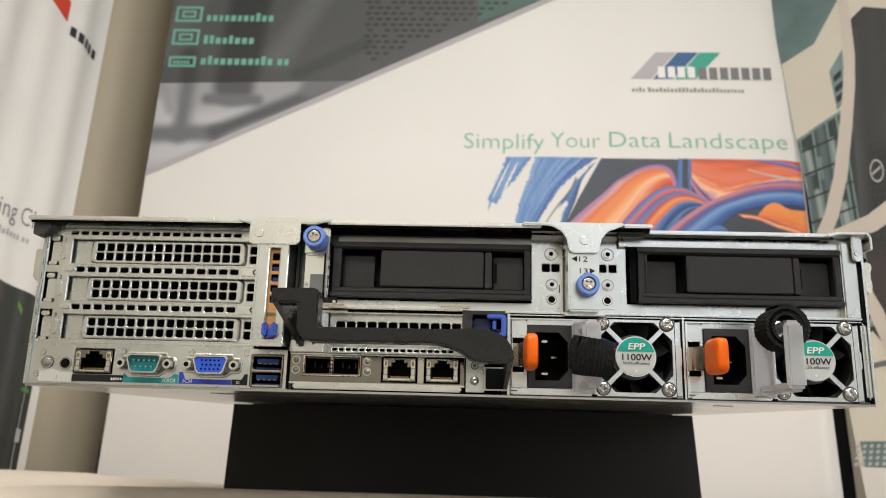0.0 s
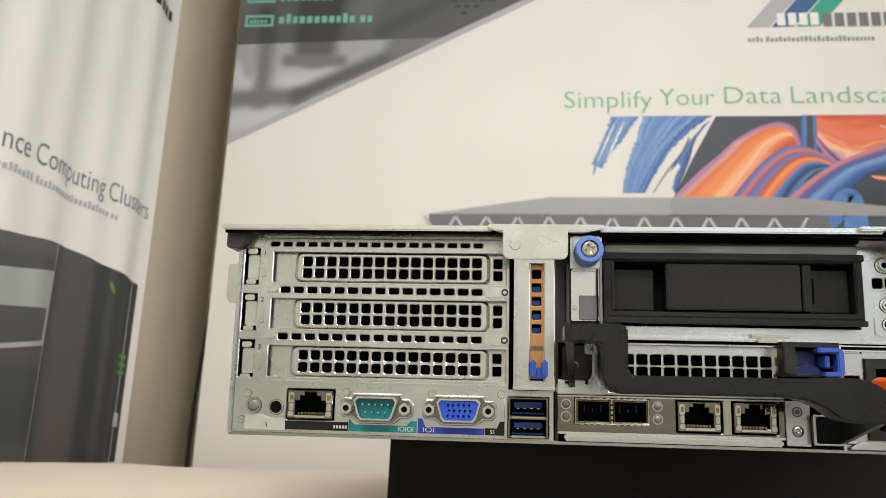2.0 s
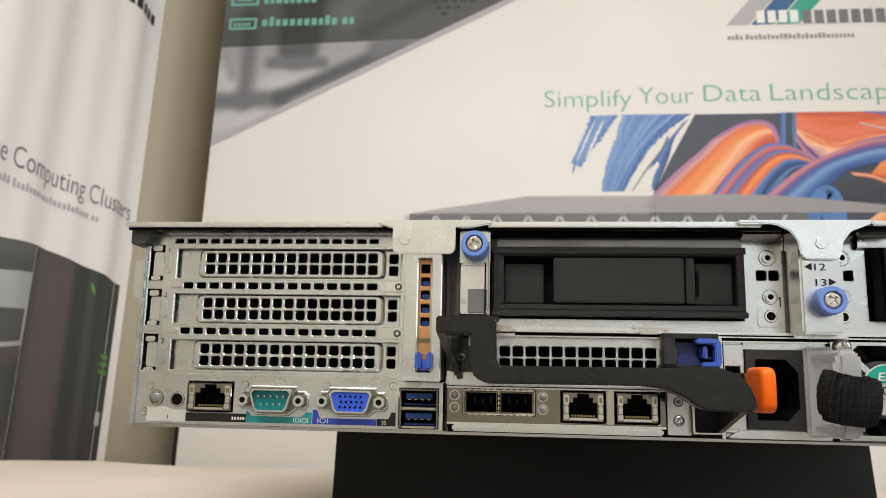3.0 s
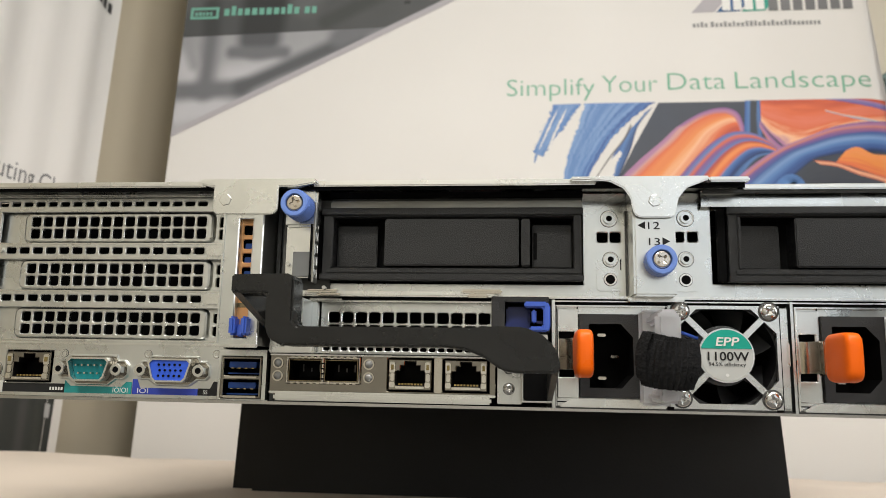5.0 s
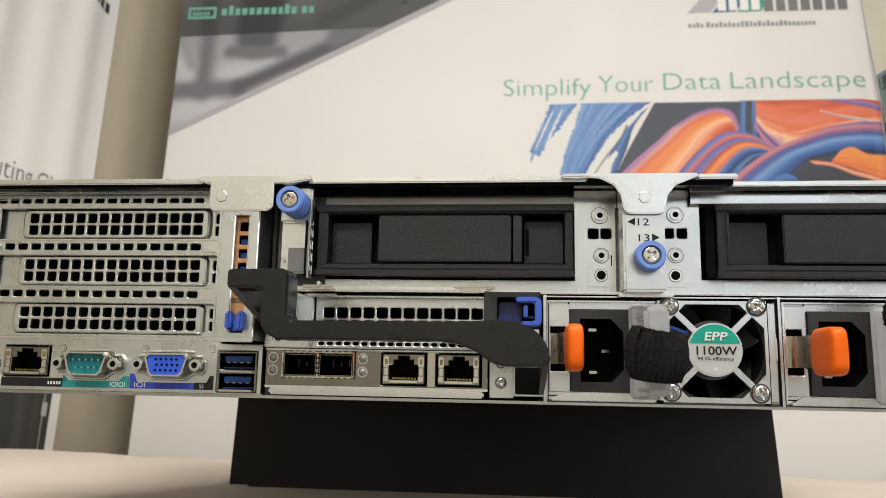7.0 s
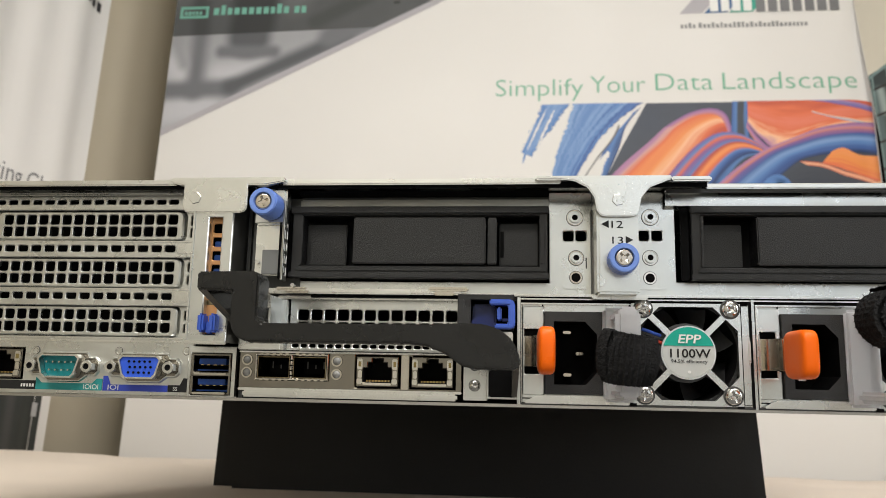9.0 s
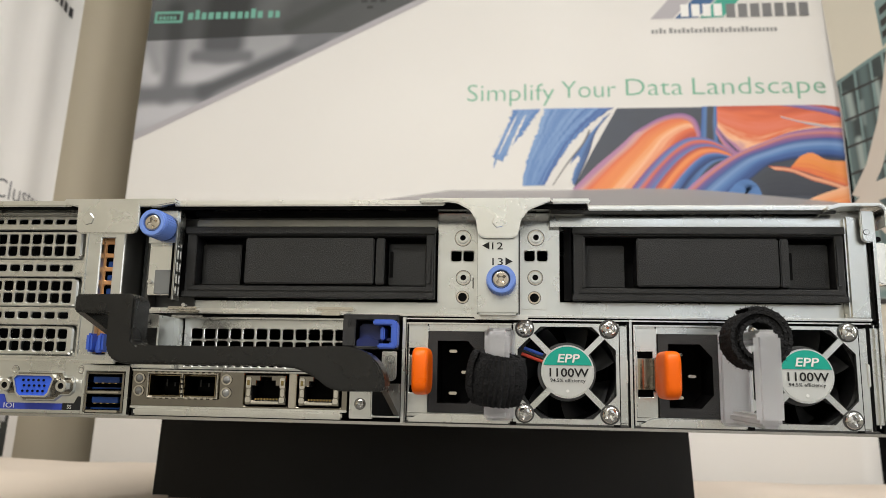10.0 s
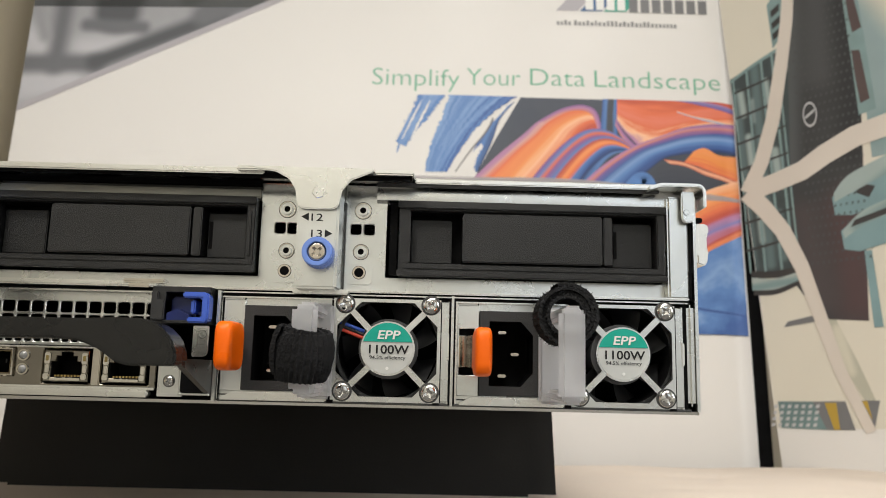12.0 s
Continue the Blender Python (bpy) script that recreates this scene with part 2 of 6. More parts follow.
def words(name, text, x, y, z, size, material, parent, align="CENTER", width=None, bend=None, shear=0.0, unit=K, thin=0.0):
    """Flat lettering in the x-z plane that faces -y."""
    cu = bpy.data.curves.new(name, "FONT")
    cu.body, cu.size, cu.align_x, cu.shear, cu.resolution_u = text, size, align, shear, 3
    cu.offset = thin * size
    tmp = bpy.data.objects.new(name, cu)
    me = bpy.data.meshes.new_from_object(tmp)
    bpy.data.objects.remove(tmp)
    xs = [v.co.x for v in me.vertices]
    k = 1.0
    if width:
        k = width / (max(xs) - min(xs))
    for v in me.vertices:
        px, pz = v.co.x * k + x, v.co.y + z
        v.co = Vector((px, y + (bend(px) if bend else 0), pz)) * unit
    return link(name, me, material, parent, "")


def bars(name, x0, x1, y, z, h, seed, material, parent, bend=None, caps=False):
    """Unreadable lettering: one small plain bar for each letter."""
    rnd = random.Random(seed)
    x = x0
    while x < x1 - h * 0.3:
        w = min(h * (0.58 if caps else rnd.uniform(0.34, 0.5)), x1 - x)
        top = h if caps else h * (0.92 if rnd.random() < 0.18 else 0.66)
        bm = B()
        bm.faces.new([bm.verts.new((a, y + (bend(a) if bend else 0), b)) for a, b in ((x, z), (x + w, z), (x + w, z + top), (x, z + top))])
        part(name, bm, material, parent)
        x += w + h * (0.2 if rnd.random() < 0.95 or caps else 0.5)


def quad(bm, pts, y, bend=None):
    bm.faces.new([bm.verts.new((x, y + (bend(x) if bend else 0), z)) for x, z in pts])
    return bm


# ---- the room ----
def slab(name, x0, x1, y0, y1, z0, z1, material, label, category):
    ob = part(name, box(B(), x0, x1, y0, y1, z0, z1), material, None, "", unit=1)
    return tagged(ob, label, category, kind="structure")


FLOOR, TABLE, CEIL = -0.80, -0.046, 1.65
slab("floor", -2.4, 2.4, -2.7, 1.3, FLOOR - 0.1, FLOOR, CARPET, "grey carpet floor of the room", "floor")
slab("ceiling", -2.4, 2.4, -2.7, 1.3, CEIL, CEIL + 0.1, PAINTW, "plain white painted ceiling of the room", "ceiling")
slab("wall_north", -2.4, 2.4, 1.10, 1.20, FLOOR, CEIL, WALLM, "khaki painted wall behind the banners", "wall")
# unseen walls close the room; their tones tint the steel's reflections
south = part("wall_south", plate(B(), -2.4, 2.4, FLOOR, CEIL, -2.6, -2.5, [(0.32, 1.58, -0.02, 1.13)]), GREYWALL, None, unit=1)
tagged(south, "plain beige painted wall, unseen, with an added window opening", "wall", kind="structure")
slab("wall_west", -2.3, -2.2, -2.5, 1.10, FLOOR, CEIL, WALLM, "khaki painted side wall", "wall")
east = part("wall_east", plate(B(), -2.5, 1.10, FLOOR, CEIL, -2.3, -2.2, [(-1.12, -0.08, 0.10, 1.20)]), GREYWALL, None, unit=1)
east.rotation_euler = (0, 0, radians(90))
tagged(east, "plain beige painted side wall, unseen, with an added window opening", "wall", kind="structure")
GLASS = mat("window_glass", (1, 1, 1), 0.02, 0, 0.0, 5, Transmission_Weight=1.0, IOR=1.45)
# both windows are unseen, added as sources for the window lamps
for name, m in (("window_1", Matrix.Translation((0.95, -2.55, 0.555))), ("window_2", Matrix.Translation((2.25, -0.6, 0.65)) @ Matrix.Rotation(radians(90), 4, "Z"))):
    w, h = (0.63, 0.575) if name == "window_1" else (0.52, 0.55)
    win = tagged(new(name), "plain white framed window out of view, added to give light", "window", kind="structure")
    win.matrix_world = m
    part("window_frame", plate(B(), -w, w, -h, h, -0.04, 0.0, [(-w + 0.04, -0.02, -h + 0.04, h - 0.04), (0.02, w - 0.04, -h + 0.04, h - 0.04)]), WHITEINK, win, unit=1)
    for xa, xb in ((-w + 0.04, -0.02), (0.02, w - 0.04)):
        part("pane", box(B(), xa, xb, -0.024, -0.018, -h + 0.04, h - 0.04), GLASS, win, unit=1).visible_shadow = False
# unseen fittings added to house the two panel lamps
for x, y, w, d in ((0.42, -0.70, 1.14, 0.59), (-0.50, -1.75, 0.84, 0.59)):
    lamp = tagged(new("ceiling_light"), "flat white ceiling light panel, out of view, added for light", "ceiling light")
    lamp.location = (x, y, CEIL)
    part("frame", plate(B(), -w / 2, w / 2, -d / 2, d / 2, 0, 0.02, [(-w / 2 + 0.02, w / 2 - 0.02, -d / 2 + 0.02, d / 2 - 0.02)]), LIDM, lamp, unit=1).rotation_euler = (radians(90), 0, 0)
    part("diffuser", box(B(), -w / 2 + 0.021, w / 2 - 0.021, -d / 2 + 0.021, d / 2 - 0.021, -0.012, -0.004), LAMPM, lamp, unit=1)

# rounded column added so the wall strip darkens beside the centre banner
bm = B()
bmesh.ops.create_cone(bm, cap_ends=True, segments=64, radius1=0.16, radius2=0.16, depth=CEIL - FLOOR, matrix=Matrix.Translation((-0.84, 1.06, (CEIL + FLOOR) / 2)))
tagged(part("shading_column", bm, WALLM, None, smooth=True, unit=1), "rounded khaki column, added so the wall strip darkens sideways", "column", kind="structure")

# ---- table with its cloth ----
table = tagged(new("table"), "plain wooden table under a cream cloth", "table")
part("tabletop", box(B(), -0.95, 0.95, 0.07, 0.86, TABLE - 0.055, TABLE - 0.025, 0.004), WOOD, table, unit=1)
for x in (-0.88, 0.88):
    for y in (0.14, 0.80):
        part("leg", box(B(), x - 0.03, x + 0.03, y - 0.03, y + 0.03, FLOOR, TABLE - 0.056, 0.004), WOOD, table, unit=1)

bm = B()
NX, NY = 150, 90
rows = []
for j in range(NY + 1):
    row = []
    for i in range(NX + 1):
        x = -0.97 + 1.94 * i / NX
        y = 0.04 + 0.84 * j / NY
        flat = min(1.0, max(0.0, (abs(x) - 0.20) / 0.10))
        z = TABLE - 0.003 + flat * (0.007 * noise.noise((x * 3.1, y * 4.0, 1.7)) + 0.003 * noise.noise((x * 9, y * 14, 4.2)))
        z += flat * (0.008 * math.exp(-((x + 0.55) / 0.3) ** 2 - ((y - 0.55) / 0.25) ** 2) + 0.004 * math.exp(-((x - 0.55) / 0.3) ** 2 - ((y - 0.5) / 0.3) ** 2))
        edge = min(j, NY - j, i, NX - i)
        if edge < 6:
            z -= 0.09 * (1 - edge / 6) ** 2
        row.append(bm.verts.new((x, y, z)))
    rows.append(row)
for j in range(NY):
    for i in range(NX):
        bm.faces.new((rows[j][i], rows[j][i + 1], rows[j + 1][i + 1], rows[j + 1][i]))
cloth = part("tablecloth", bm, CLOTH, None, smooth=True, unit=1)
tagged(cloth, "cream cotton cloth lying in soft folds over the table", "tablecloth")

# ---- block that carries the server: its top leans with the server ----
TH = radians(4.7)
bm = B()
x0, x1, y0, y1 = -0.186, 0.203, 0.235, 0.60
corners = []
for x, y in ((x0, y0), (x1, y0), (x1, y1), (x0, y1)):
    corners.append((bm.verts.new((x, y, TABLE - 0.003)), bm.verts.new((x + (0.001 if x < 0 else -0.003), y, y * math.tan(TH) - 0.0016))))
bm.faces.new([c[0] for c in corners][::-1])
bm.faces.new([c[1] for c in corners])
for i in range(4):
    a, b = corners[i], corners[(i + 1) % 4]
    bm.faces.new((a[0], b[0], b[1], a[1]))
bmesh.ops.bevel(bm, geom=[e for e in bm.edges if math.hypot(e.verts[0].co.x - e.verts[1].co.x, e.verts[0].co.y - e.verts[1].co.y) < 0.02], offset=0.022, segments=6, affect="EDGES")
tagged(part("support_block", bm, BOXM, None, smooth=True, unit=1), "matt black foam block standing on the cream cloth", "block")


# ---- roll-up banners ----
def banner(label, m, width0, width1, height, bend=None, lean=0.0, foot=-800.0):
    root = tagged(new("rollup_banner"), label, "banner", "roll-up banners")
    root.matrix_world = m
    bm = B()
    n = 60
    a, b = [], []
    for i in range(n + 1):
        x = width0 + (width1 - width0) * i / n
        y = bend(x) if bend else 0
        k0, k1 = lean * (foot + 90 - 370), lean * (height - 370)
        a.append((bm.verts.new((x + k0, y, foot + 90)), bm.verts.new((x + k1, y, height))))
        b.append((bm.verts.new((x + k0, y + 1.0, foot + 90)), bm.verts.new((x + k1, y + 1.0, height))))
    for i in range(n):
        bm.faces.new((a[i][0], a[i + 1][0], a[i + 1][1], a[i][1]))
        bm.faces.new((b[i][0], b[i][1], b[i + 1][1], b[i + 1][0]))
    for i in (0, n):
        bm.faces.new((a[i][0], a[i][1], b[i][1], b[i][0]))
    part("panel", bm, PVC, root, "white printed banner fabric", smooth=True)
    part("base", box(B(), width0 - 10, width1 + 10, -45, 55, foot, foot + 88, 12, 3), LIDM, root, "silver aluminium base")
    part("top_rail", box(B(), width0, width1, -7, 9, height, height + 22, 4), LIDM, root)
    mid = (width0 + width1) / 2
    part("pole", rod(B(), 0, -(height - foot - 90) / 2, (height - foot - 90) / 2, 0, 9), DEEP, root).matrix_basis = Matrix.Translation((mid * K, 0.022, (height + foot + 90) / 2 * K)) @ Matrix.Rotation(radians(90), 4, "X")
    return root


PHOTOLIGHT = mat("print_pale_grey", (0.48, 0.48, 0.49), 0.5, 0, 0.12, 9)
LAVENDER = mat("print_lavender_grey", (0.42, 0.40, 0.43), 0.5, 0, 0.05, 9)
PTEAL = mat("print_teal", (0.16, 0.42, 0.33), 0.5, 0, 0.05, 9)
PGREEN = mat("print_green", (0.16, 0.43, 0.29), 0.5, 0, 0.05, 9)
PNAVY = mat("print_navy", (0.02, 0.10, 0.26), 0.5, 0, 0.05, 9)
PMINT = mat("print_sea_green", (0.02, 0.33, 0.24), 0.5, 0, 0.05, 9)
PGREYINK = mat("print_grey_ink", (0.16, 0.16, 0.165), 0.5, 0, 0.05, 9)
PBLACK = mat("print_black", (0.025, 0.025, 0.027), 0.5, 0, 0.05, 9)
PRED = mat("print_red", (0.62, 0.06, 0.03), 0.5, 0, 0.05, 9)
OILBLUE = mat("print_oil_blue", (0.085, 0.20, 0.47), 0.5, 0, 0.55, 22, stretch=(1, 1, 2.5))
OILDEEP = mat("print_oil_deep_blue", (0.035, 0.08, 0.27), 0.5, 0, 0.5, 14)
OILDARK = mat("print_oil_dark", (0.055, 0.065, 0.09), 0.5, 0, 0.5, 10)
OILORANGE = mat("print_oil_orange", (0.76, 0.22, 0.085), 0.5, 0, 0.35, 24, stretch=(1, 1, 2))



def curl(x):
    """How far the free edge of the centre banner rolls back."""
    return 12 * max(0.0, (x - 568) / 53) ** 2


def widen(x):
    """Lets the painting run on to the free edge."""
    return x if x < 560 else min(560 + (x - 560) * 1.3, 618)


def soft_print(name, base, marks, grain=0.10, scale=14):
    """A blurred photograph printed on the fabric: soft-edged strokes, each a colour, its half width, its softness and its two ends in millimetres."""
    m = bpy.data.materials.new(name)
    m.use_nodes = True
    nt = m.node_tree
    b = nt.nodes["Principled BSDF"]
    b.inputs["Roughness"].default_value = 0.5
    tc = nt.nodes.new("ShaderNodeTexCoord")

    def vec(op, a, c):
        n = nt.nodes.new("ShaderNodeVectorMath")
        n.operation = op
        nt.links.new(a, n.inputs[0])
        if isinstance(c, tuple):
            n.inputs[1].default_value = c
        else:
            nt.links.new(c, n.inputs[1])
        return n

    flat = vec("MULTIPLY", tc.outputs["Object"], (1, 0, 1)).outputs[0]
    noise_ = nt.nodes.new("ShaderNodeTexNoise")
    noise_.inputs["Scale"].default_value, noise_.inputs["Detail"].default_value = scale, 2
    nt.links.new(flat, noise_.inputs["Vector"])
    first = nt.nodes.new("ShaderNodeMix")
    first.data_type = "RGBA"
    first.inputs[6].default_value = (*[c * (1 - grain) for c in base], 1)
    first.inputs[7].default_value = (*[c * (1 + grain) for c in base], 1)
    nt.links.new(noise_.outputs[0], first.inputs[0])
    out = first.outputs[2]
    for colour, half, soft, xa, za, xb, zb in marks:
        ax, az, dx, dz = xa * K, za * K, (xb - xa) * K, (zb - za) * K
        l2 = max(1e-9, dx * dx + dz * dz)
        rel = vec("SUBTRACT", flat, (ax, 0, az)).outputs[0]
        along = vec("DOT_PRODUCT", rel, (dx / l2, 0, dz / l2)).outputs["Value"]
        cl = nt.nodes.new("ShaderNodeClamp")
        nt.links.new(along, cl.inputs[0])
        sc = nt.nodes.new("ShaderNodeVectorMath")
        sc.operation = "SCALE"
        sc.inputs[0].default_value = (dx, 0, dz)
        nt.links.new(cl.outputs[0], sc.inputs["Scale"])
        far = vec("DISTANCE", rel, sc.outputs[0]).outputs["Value"]
        mr = nt.nodes.new("ShaderNodeMapRange")
        mr.interpolation_type = "SMOOTHSTEP"
        mr.inputs[1].default_value, mr.inputs[2].default_value = max(0, half - soft) * K, (half + soft) * K
        mr.inputs[3].default_value, mr.inputs[4].default_value = 1, 0
        nt.links.new(far, mr.inputs[0])
        mx = nt.nodes.new("ShaderNodeMix")
        mx.data_type = "RGBA"
        nt.links.new(mr.outputs[0], mx.inputs[0])
        nt.links.new(out, mx.inputs[6])
        mx.inputs[7].default_value = (*colour, 1)
        out = mx.outputs[2]
    nt.links.new(out, b.inputs["Base Color"])
    return m


def oil(name, stops, streak=0.10, across=9.0, along=1.4):
    """Brushed paint: colours from edge to edge of a stroke, with streaks that run along it."""
    m = bpy.data.materials.new(name)
    m.use_nodes = True
    nt = m.node_tree
    b = nt.nodes["Principled BSDF"]
    b.inputs["Roughness"].default_value = 0.5
    tc = nt.nodes.new("ShaderNodeTexCoord")
    mp = nt.nodes.new("ShaderNodeMapping")
    mp.inputs["Scale"].default_value = (across, along, 1)
    nt.links.new(tc.outputs["UV"], mp.inputs[0])
    n = nt.nodes.new("ShaderNodeTexNoise")
    n.inputs["Scale"].default_value, n.inputs["Detail"].default_value = 1.0, 4
    nt.links.new(mp.outputs[0], n.inputs["Vector"])
    sep = nt.nodes.new("ShaderNodeSeparateXYZ")
    nt.links.new(tc.outputs["UV"], sep.inputs[0])
    mr = nt.nodes.new("ShaderNodeMapRange")
    mr.inputs[1].default_value, mr.inputs[2].default_value = 0.25, 0.75
    mr.inputs[3].default_value, mr.inputs[4].default_value = -streak * 2, streak * 2
    nt.links.new(n.outputs[0], mr.inputs[0])
    add = nt.nodes.new("ShaderNodeMath")
    nt.links.new(sep.outputs[0], add.inputs[0])
    nt.links.new(mr.outputs[0], add.inputs[1])
    ramp = nt.nodes.new("ShaderNodeValToRGB")
    el = ramp.color_ramp.elements
    el[0].position, el[0].color = stops[0][0], (*stops[0][1], 1)
    el[1].position, el[1].color = stops[-1][0], (*stops[-1][1], 1)
    for pos, col in stops[1:-1]:
        el.new(pos).color = (*col, 1)
    nt.links.new(add.outputs[0], ramp.inputs[0])
    nt.links.new(ramp.outputs[0], b.inputs["Base Color"])
    return m


def glide(pts, n):
    """A smooth line through the points."""
    P = [Vector((*q, 0)) for q in (pts[0], *pts, pts[-1])]
    line = []
    for k in range(len(pts) - 1):
        p0, p1, p2, p3 = P[k:k + 4]
        for i in range(n):
            t = i / n
            line.append(0.5 * (2 * p1 + (p2 - p0) * t + (2 * p0 - 5 * p1 + 4 * p2 - p3) * t * t + (3 * p1 - p0 - 3 * p2 + p3) * t ** 3))
    return line + [P[-1]]


def fan(name, level, material, one, two, root, n=14, ragged=0.0, cross=8, top=551):
    """A printed swath between two smooth lines, u across it and v along it."""
    bm = B()
    uv = bm.loops.layers.uv.new("UVMap")
    rnd = random.Random(int(abs(one[0][0]) * 13 + abs(two[-1][1]) * 7))
    la, lb = glide(one, n), glide(two, n)
    grid = []
    for i, (a, b) in enumerate(zip(la, lb)):
        v = i / (len(la) - 1)
        a2, b2 = a + (b - a) * rnd.uniform(-1, 1) * ragged, b + (a - b) * rnd.uniform(-1, 1) * ragged
        row = []
        for j in range(cross + 1):
            q = a2 + (b2 - a2) * (j / cross)
            row.append((bm.verts.new((widen(q.x), level + curl(widen(q.x)), min(q.y, top)) if root is centre else (q.x, level, q.y)), j / cross, v))
        grid.append(row)
    for r0, r1 in zip(grid, grid[1:]):
        for j in range(cross):
            cs = (r0[j], r0[j + 1], r1[j + 1], r1[j])
            f = bm.faces.new([c[0] for c in cs])
            for lp, c in zip(f.loops, cs):
                lp[uv].uv = (c[1], c[2])
    return part(name, bm, material, root)


centre = banner("white roll-up banner printed with a bright painting and green heading", Matrix.Translation((0, 0.900, 0)), -598, 621, 1350, curl)
L1, L2, L3, L4, L5 = -0.3, -0.6, -0.9, -1.2, -1.5


def art(name, pts, level, material, root, bend=None):
    if root is not centre:
        pts = [(x + LEAN * (z - 370) - 3, z) if x <= 30 else (x, z) for x, z in pts]
    return part(name, quad(B(), pts, level, bend), material, root)


GREY1, GREY2, GREY3, GREY4 = (0.085, 0.09, 0.10), (0.15, 0.155, 0.17), (0.30, 0.305, 0.325), (0.50, 0.50, 0.53)
PHOTO = soft_print("print_grey_photo", (0.34, 0.345, 0.365), [
    (GREY4, 26, 26, -598, 640, -575, 620), (GREY4, 20, 22, -500, 620, -420, 628), (GREY4, 26, 20, -598, 545, -520, 560),
    (GREY2, 15, 14, -543, 720, -546, 585), (GREY1, 40, 14, -452, 735, -452, 690), (GREY2, 12, 9, -500, 664, -404, 662),
    (GREY2, 17, 12, -604, 588, -478, 592), (GREY1, 15, 12, -478, 594, -270, 690), (GREY2, 22, 14, -300, 690, 20, 830), (GREY3, 10, 10, -590, 690, -570, 640)])
art("printed_photo", [(-598, 512), (600, 1124), (600, 1300), (-598, 1300)], L1, PHOTO, centre)
PAPER_DARK = soft_print("print_charcoal", (0.068, 0.072, 0.075), [
    ((0.10, 0.105, 0.11), 30, 25, -598, 780, -560, 900), ((0.022, 0.024, 0.026), 42, 14, -450, 690, -438, 900), ((0.035, 0.037, 0.04), 16, 12, -543, 690, -548, 760),
    ((0.11, 0.115, 0.12), 24, 20, -370, 760, -300, 900), ((0.045, 0.05, 0.05), 14, 10, -330, 720, -200, 790)])
art("printed_band", [(-598, 697), (-222, 706), (600, 1126), (600, 1310), (-598, 1310)], L2, PAPER_DARK, centre)
art("printed_stripe", [(-598, 500), (606, 1115), (606, 1127), (-598, 512)], L3, LAVENDER, centre)
# perforated machine front in the dark band
bm = B()
for i in range(26):
    for j in range(14):
        x, z = -205 + i * 17 + (j % 2) * 6, 752 + j * 13
        if z > 740 + (x + 200) * 0.515 and (i * 7 + j * 3) % 11:
            quad(bm, [(x, z), (x + 11, z + 0.3), (x + 11, z + 6), (x, z + 5.7)], L4)
tagged(part("printed_vents", bm, PBLACK, centre), kind="stuff")
art("printed_shape", [(20, 842), (140, 890), (140, 930), (20, 930)], L3, mat("print_deep_teal", (0.06, 0.12, 0.105), 0.5, 0, 0.3, 20), centre)
# icons and their names
for k, z in enumerate((836, 783, 733)):
    bm = B()
    h = 36 if k < 2 else 24
    plate(bm, -588, -534, z, z + h, L4, L4 - 0.10, [(-583, -539, z + 5, z + h - 5)])
    if k < 2:
        plate(bm, -575, -547, z + 10, z + h - 10, L4, L4 - 0.10, [(-571, -551, z + 14, z + h - 14)])
    else:
        bars("icon_bar", -579, -542, L4, z + 7, 11, 5, PTEAL, centre)
    part("printed_icon", bm, PTEAL, centre)
for x1, z, seed in ((-388, 838, 3), (-415, 786, 4), (-342, 739, 6)):
    bars("letter_bar", -524, x1, L4, z, 21, seed, PTEAL, centre)
# slanted logo: three stripes, a block of small bars, an address line
for k, m_ in ((0, LAVENDER), (1, PNAVY), (2, PMINT)):
    x = 314 + 42 * k
    art("logo_stripe", [(x, 717), (x + 39, 718), (x + 90, 776), (x + 50, 776)], L2, m_, centre)
bars("letter_bar", 366, 440, L4, 720, 24, 8, WHITEINK, centre, None, True)
bars("letter_bar", 443, 590, L4, 717, 26, 9, PGREYINK, centre, None, True)
bars("letter_bar", 315, 528, L2, 689, 11, 10, mat("print_soft_grey", (0.26, 0.26, 0.26), 0.5, 0, 0.05, 9), centre)
for word, xa, xb, z in (("Simplify", -5, 144, 566.5), ("Your", 158, 250, 570.5), ("Data", 263.5, 358, 573), ("Landscape", 374, 591, 573)):
    words("heading_text", word, xa, L2, z, 46, PGREEN, centre, "LEFT", xb - xa, curl, thin=-0.012)


def stroke(name, pts, w0, w1, level, material, root=None, n=26, wob=0.0):
    """A brush stroke: a ribbon along a smooth line through the points."""
    rnd = random.Random(len(name) + int(abs(pts[0][0]) * 7 + abs(pts[-1][1])))
    P = [pts[0], *pts, pts[-1]]
    line = []
    for s in range(len(pts) - 1):
        p0, p1, p2, p3 = [Vector((*q, 0)) for q in P[s:s + 4]]
        for i in range(n):
            t = i / n
            line.append(0.5 * (2 * p1 + (p2 - p0) * t + (2 * p0 - 5 * p1 + 4 * p2 - p3) * t * t + (3 * p1 - p0 - 3 * p2 + p3) * t ** 3))
    line.append(Vector((*pts[-1], 0)))
    bm = B()
    old = None
    for i, p in enumerate(line):
        d = (line[min(i + 1, len(line) - 1)] - line[max(i - 1, 0)]).normalized()
        u = i / (len(line) - 1)
        w = (w0 + (w1 - w0) * u) / 2 * min(1, 4 * math.sqrt(u + 0.002), 4 * math.sqrt(1.002 - u)) + wob * rnd.uniform(-1, 1)
        a, b = p + Vector((-d.y, d.x, 0)) * w, p - Vector((-d.y, d.x, 0)) * w
        pair = [bm.verts.new((widen(max(q.x, 20)), level + curl(widen(q.x)), min(max(q.y, 150), 551))) for q in (a, b)]
        if old:
            bm.faces.new((old[0], pair[0], pair[1], old[1]))
        old = pair
    return part(name, bm, material, root or centre)


